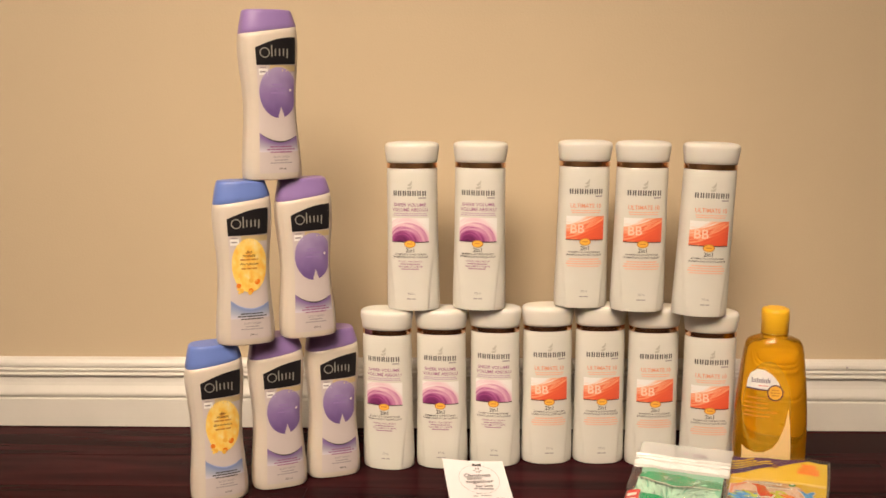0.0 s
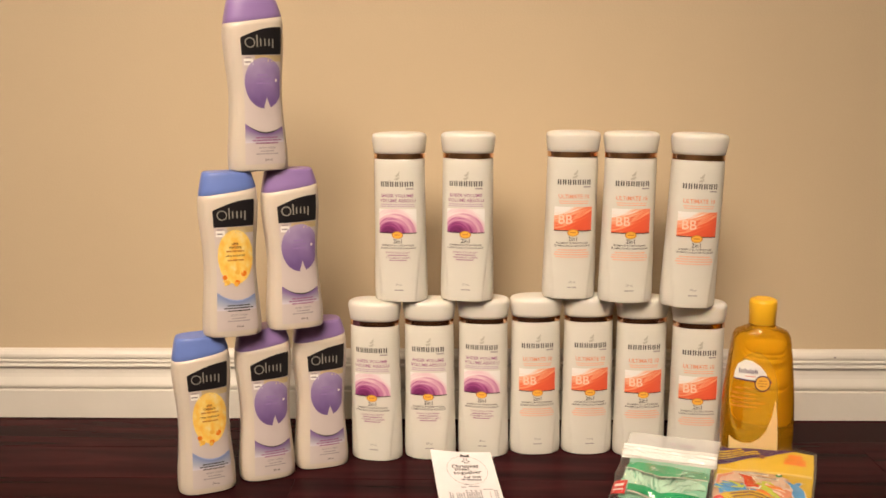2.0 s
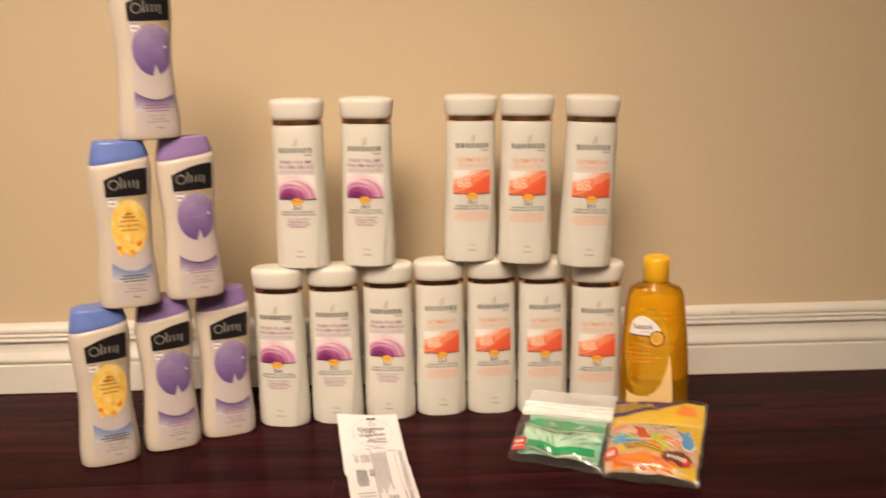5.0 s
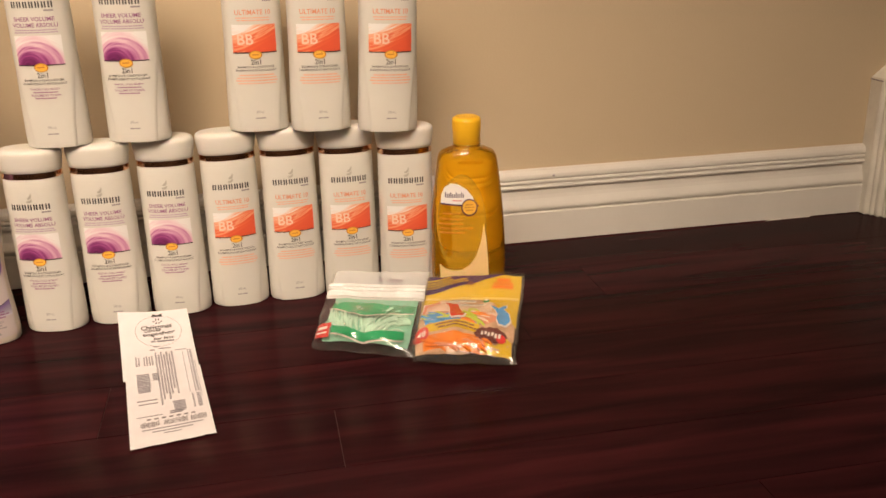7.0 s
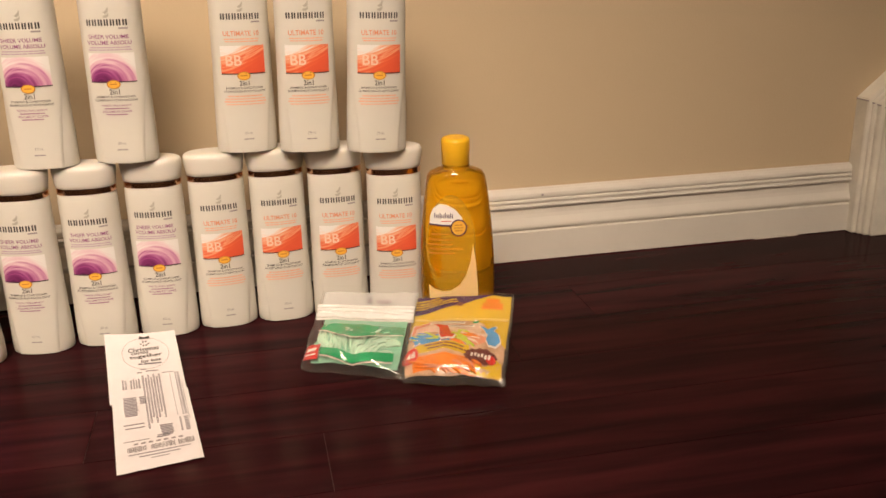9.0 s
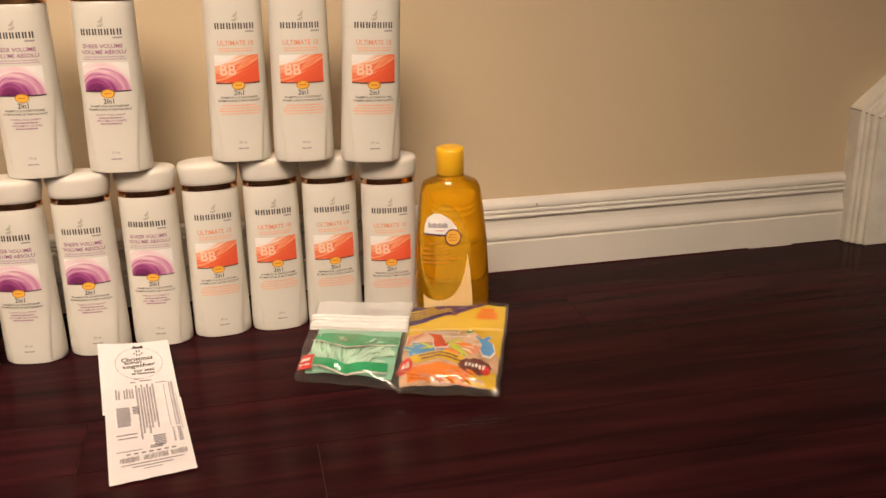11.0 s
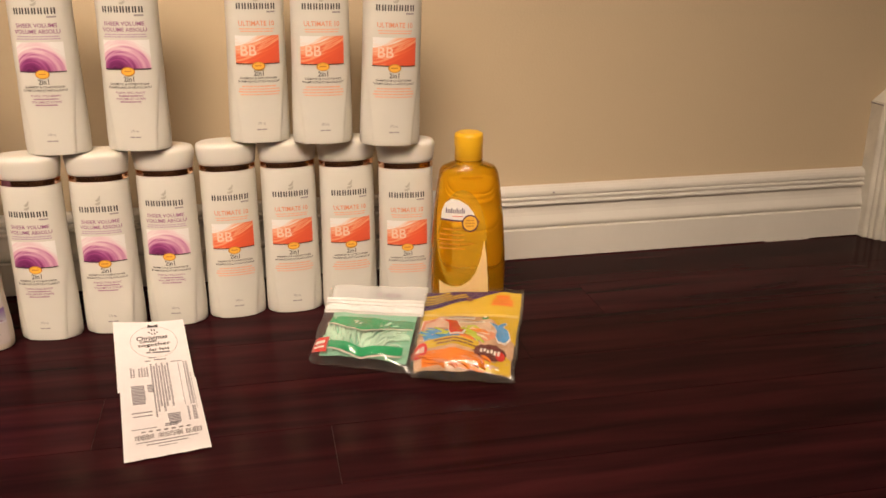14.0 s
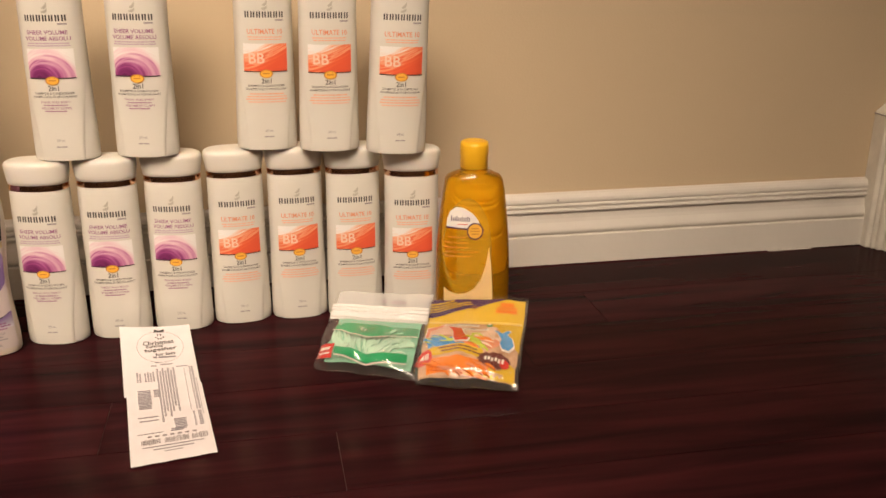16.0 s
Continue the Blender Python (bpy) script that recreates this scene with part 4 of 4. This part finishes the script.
for i in range(96):
    u, v = rnd.uniform(0.13, 0.87), rnd.uniform(0.19, 0.46)
    high = v > 0.40
    floss_pick(G, u, v, math.pi / 2 + (0.48 - u) * 2.9 + rnd.uniform(-0.35, 0.35), rnd.uniform(0.006, 0.009) if high else rnd.uniform(0.007, 0.008 + 0.03 * (v - 0.12)), MINT, green, 0.50 if high else 0.62, -0.0022 if high else -0.0015)
for a, c in (((0.0, 0.0), (1.0, 0.025)), ((0.0, 0.025), (0.02, 0.70)), ((0.98, 0.025), (1.0, 0.70))):
    part("edge_seal", grid(16, 16, lambda u, v: G.at(a[0] + (c[0] - a[0]) * u, a[1] + (c[1] - a[1]) * v, 1.0, 0.0006)), SEALF, green)



def welded_rim(bag, parent):
    """The crimped, shiny weld that runs round a pouch's lower edge and sides."""
    def lift(w, q):
        return 0.0042 * (1 - w) + 0.0006 + 0.0012 * math.sin(math.pi * w) + 0.0007 * noise.noise(Vector((q * 24, bag.header * 60, 2.0)))
    part("rim", grid(60, 5, lambda u, v: bag.at(u, 0.028 - 0.034 * v, 1.0, lift(v, u))), RIMF, parent, "shiny crimped film weld")
    part("rim", grid(5, 60, lambda u, v: bag.at(0.020 - 0.026 * u, v * 0.98, 1.0, lift(u, v))), RIMF, parent)
    part("rim", grid(5, 60, lambda u, v: bag.at(0.980 + 0.026 * u, v * 0.98, 1.0, lift(u, v))), RIMF, parent)


welded_rim(G, green)
kids = root("floss_pick_bag", "yellow printed pouch of coloured children's floss picks", "pouch", "floss pick pouches")
K = Bag((0.374, -0.328, 0.009), (0.470, -0.362, 0.010), (0.514, -0.246, 0.056), (0.407, -0.207, 0.050), 0.018, 0.70)
part("front_film", K.skin(1.0, off=0.0046), FILM, kids, "clear glossy film")
part("back_film", K.skin(-1.0), FILMW, kids)
kf, kg, kh = K.front(0.0006), K.front(0.0012), K.front(0.0026)
part("header", grid(24, 10, lambda u, v: kf(0.01 + 0.965 * u, 0.70 + 0.29 * v)), YELLOW, kids, "yellow printed header")
part("header_band", grid(20, 5, lambda u, v: kg(0.01 + 0.80 * u, (0.735 + 0.255 * u) + v * (0.255 - 0.255 * u) * 0.97 + 0.002)), PURPLE, kids, "deep purple slanted band")
part("band_print", fine_print(lambda x, y: kh(x, y + 0.26 * x), [(0.19, 0.855, 0.28, 0.016), (0.17, 0.887, 0.24, 0.016), (0.24, 0.826, 0.42, 0.014), (0.25, 0.798, 0.44, 0.012)], 51), YELLOW, kids)
part("hang_hole", disc(kh, 0.49, 0.885, 0.030, 0.024, 14), MAROON, kids, "round hanging hole")
# the highlight along the header's lower edge, painted as a paler yellow strip
part("header_highlight", grid(24, 2, lambda u, v: kg(0.01 + 0.955 * u, 0.690 + 0.028 * v)), YELLOWL, kids, "painted pale yellow highlight along the header's lower edge")
part("header_stamp", bars(kg, [(0.74, 0.90, 0.87, 0.945), (0.71, 0.865, 0.90, 0.895), (0.70, 0.82, 0.90, 0.86)]), ORANGE, kids, "orange printed stamp")
part("main_field", grid(26, 14, lambda u, v: kf(0.025 + 0.94 * u, 0.028 + 0.667 * v)), PEACHW, kids, "peach printed pouch front")
part("corner_field", poly(K.front(0.0010), [(0.60, 0.69), (0.74, 0.63), (0.80, 0.52), (0.90, 0.40), (0.975, 0.34), (0.975, 0.69)]), YELLOW, kids, "yellow printed corner")
part("corner_field", poly(K.front(0.0010), [(0.62, 0.05), (0.72, 0.03), (0.96, 0.03), (0.96, 0.17), (0.90, 0.20)]), YELLOW, kids, "yellow printed corner")
part("corner_field", poly(K.front(0.0010), [(0.03, 0.69), (0.03, 0.52), (0.10, 0.58), (0.22, 0.69)]), YELLOW, kids, "yellow printed corner")
part("top_field", grid(20, 6, lambda u, v: K.front(0.0009)(0.07 + 0.66 * u, 0.47 + 0.03 * math.sin(7 * u) + (0.20 - 0.05 * abs(u - 0.4)) * v)), PINK, kids)
part("title_plate", bars(K.front(0.0019), [(0.30, 0.635, 0.56, 0.672), (0.34, 0.565, 0.66, 0.605)]), LETTER, kids)
part("title_line", words(kh, "FLUORIDE", 0.43, 0.654, 0.24, 0.024), DARK, kids)
part("title_line", words(kh, "FLUORURE", 0.50, 0.585, 0.29, 0.027), DARK, kids)
part("ring_mark", disc(kg, 0.66, 0.665, 0.032, 0.026, 16), GREEN, kids)
part("ring_mark", disc(kh, 0.66, 0.665, 0.016, 0.014, 12), LETTER, kids)
# printed blobs, as plain shapes
red_blob = [(0.26, 0.61), (0.33, 0.595), (0.40, 0.575), (0.425, 0.50), (0.46, 0.44), (0.49, 0.40), (0.47, 0.35), (0.36, 0.355), (0.335, 0.42), (0.325, 0.52), (0.30, 0.565)]
blue_blob = [(0.71, 0.56), (0.74, 0.545), (0.80, 0.51), (0.83, 0.55), (0.86, 0.57), (0.875, 0.55), (0.85, 0.50), (0.90, 0.46), (0.92, 0.38), (0.88, 0.31), (0.82, 0.30), (0.79, 0.36), (0.80, 0.44), (0.77, 0.49)]
side_blob = [(0.05, 0.42), (0.08, 0.43), (0.10, 0.54), (0.23, 0.60), (0.23, 0.62), (0.07, 0.59)]


def grow(pts, k):
    cx, cy = sum(p[0] for p in pts) / len(pts), sum(p[1] for p in pts) / len(pts)
    return [(cx + (x - cx) * k, cy + (y - cy) * k) for x, y in pts]


for pts, m in ((red_blob, RED), (blue_blob, SKYBLUE), (side_blob, CORAL)):
    part("shape_edge", poly(K.front(0.0033), grow(pts, 1.13)), LETTER, kids)
    part("shape", poly(K.front(0.0038), pts), m, kids)
part("coloured_field", grid(14, 6, lambda u, v: K.front(0.0009)(0.09 + 0.36 * u, 0.315 + 0.02 * math.sin(9 * u) + (0.15 - 0.05 * u) * v)), SKYBLUE, kids)
part("green_field", disc(K.front(0.0009), 0.53, 0.445, 0.10, 0.085, 20), LIME, kids)
part("orange_field", disc(K.front(0.0010), 0.69, 0.385, 0.10, 0.08, 18), CORAL, kids)
part("lower_field", grid(22, 3, lambda u, v: K.front(0.0009)(0.10 + 0.62 * u, 0.045 + 0.02 * math.sin(5 * u) + 0.14 * v)), ORANGE, kids)
part("slogan_strip", grid(20, 4, lambda u, v: K.front(0.0019)(0.10 + 0.54 * u, 0.175 + 0.060 * math.sin(2.6 * (1 - u)) + 0.095 * v)), YELLOW, kids)
part("slogan_print", fine_print(lambda x, y: kh(x, y + 0.060 * math.sin(2.6 * (1 - (x - 0.10) / 0.54))), [(0.40, 0.240, 0.40, 0.016), (0.42, 0.205, 0.38, 0.016)], 52), MAROON, kids)
part("corner_disc", disc(K.front(0.0021), 0.070, 0.205, 0.080, 0.090, 22), RED, kids, "red count disc")
part("count_text", words(kh, "48", 0.075, 0.210, 0.085, 0.070), LETTER, kids)
jag = [(0.755 + (0.145 + 0.02 * (i % 2)) * math.cos(2 * math.pi * i / 26), 0.180 + (0.072 + 0.012 * (i % 2)) * math.sin(2 * math.pi * i / 26)) for i in range(26)]
part("maker_oval", poly(K.front(0.0021), jag), MAROON, kids, "maroon jagged oval mark")
part("maker_glow", disc(K.front(0.0024), 0.86, 0.165, 0.045, 0.045, 16), RED, kids)
part("maker_mark", bars(kh, [(0.665 + 0.033 * i, 0.155 + 0.010 * (i % 2), 0.665 + 0.033 * i + 0.022, 0.200 + 0.008 * (i % 2)) for i in range(6)]), LETTER, kids)
rnd = random.Random(37)
for i in range(44):
    u = rnd.uniform(0.12, 0.78)
    m = (SKYBLUE, SKYBLUE, SKYBLUE, LIME)[i % 4] if u < 0.44 else (LIME, LIME, ORANGE)[i % 3] if u < 0.6 else (ORANGE, PINK, CORAL)[i % 3]
    floss_pick(K, u, rnd.uniform(0.33, 0.47), rnd.uniform(-0.65, 0.1), rnd.uniform(0.008, 0.014), m, kids, 1.0, -0.0002)
for i in range(20):
    floss_pick(K, rnd.uniform(0.16, 0.68), rnd.uniform(0.07, 0.16), rnd.uniform(-0.4, 0.1), rnd.uniform(0.010, 0.017), (ORANGE, ORANGE, CORAL, ORANGE)[i % 4], kids, 1.0, 0.0)

for a, c in (((0.0, 0.0), (1.0, 0.022)), ((0.0, 0.022), (0.018, 1.0)), ((0.975, 0.022), (1.0, 1.0))):
    part("edge_seal", grid(16, 16, lambda u, v: K.at(a[0] + (c[0] - a[0]) * u, a[1] + (c[1] - a[1]) * v, 1.0, 0.0008)), SEALF, kids)

welded_rim(K, kids)

# ---- floor planks ----
PW, PY = 0.0955, -0.1965
MESHES = {}


def plank_mesh(length):
    key = round(length, 2)
    if key not in MESHES:
        bm = box(0, 0.0005, -0.0125, key - 0.0007, PW - 0.0005, 0.0)
        me = bpy.data.meshes.new("plank")
        bm.to_mesh(me)
        bm.free()
        me.materials.append(PLANK)
        MESHES[key] = me
    return MESHES[key]


rnd = random.Random(5)
row = 0
y = PY + 2 * PW
JOINTS = {4: (0.08,), 5: (0.29,), 6: (0.93,)}
while y > Y0:
    # full rows run from wall to wall; a row's first joint is where the boards show one
    cuts = [X0]
    start = X0 + rnd.uniform(0.2, 0.9)
    for q in JOINTS.get(row, ()):
        start = q - 1.2 * math.floor((q - X0 - 0.1) / 1.2)
    q = start
    while q < X1 - 0.15:
        cuts.append(round(q, 2))
        q += 1.2 if row in JOINTS else rnd.choice((0.6, 0.9, 1.2))
    cuts.append(X1)
    for a, c in zip(cuts, cuts[1:]):
        ob = new("plank", plank_mesh(c - a))
        ob.location = (a, y, 0.0)
        ob.parent = floor
    y -= PW
    row += 1
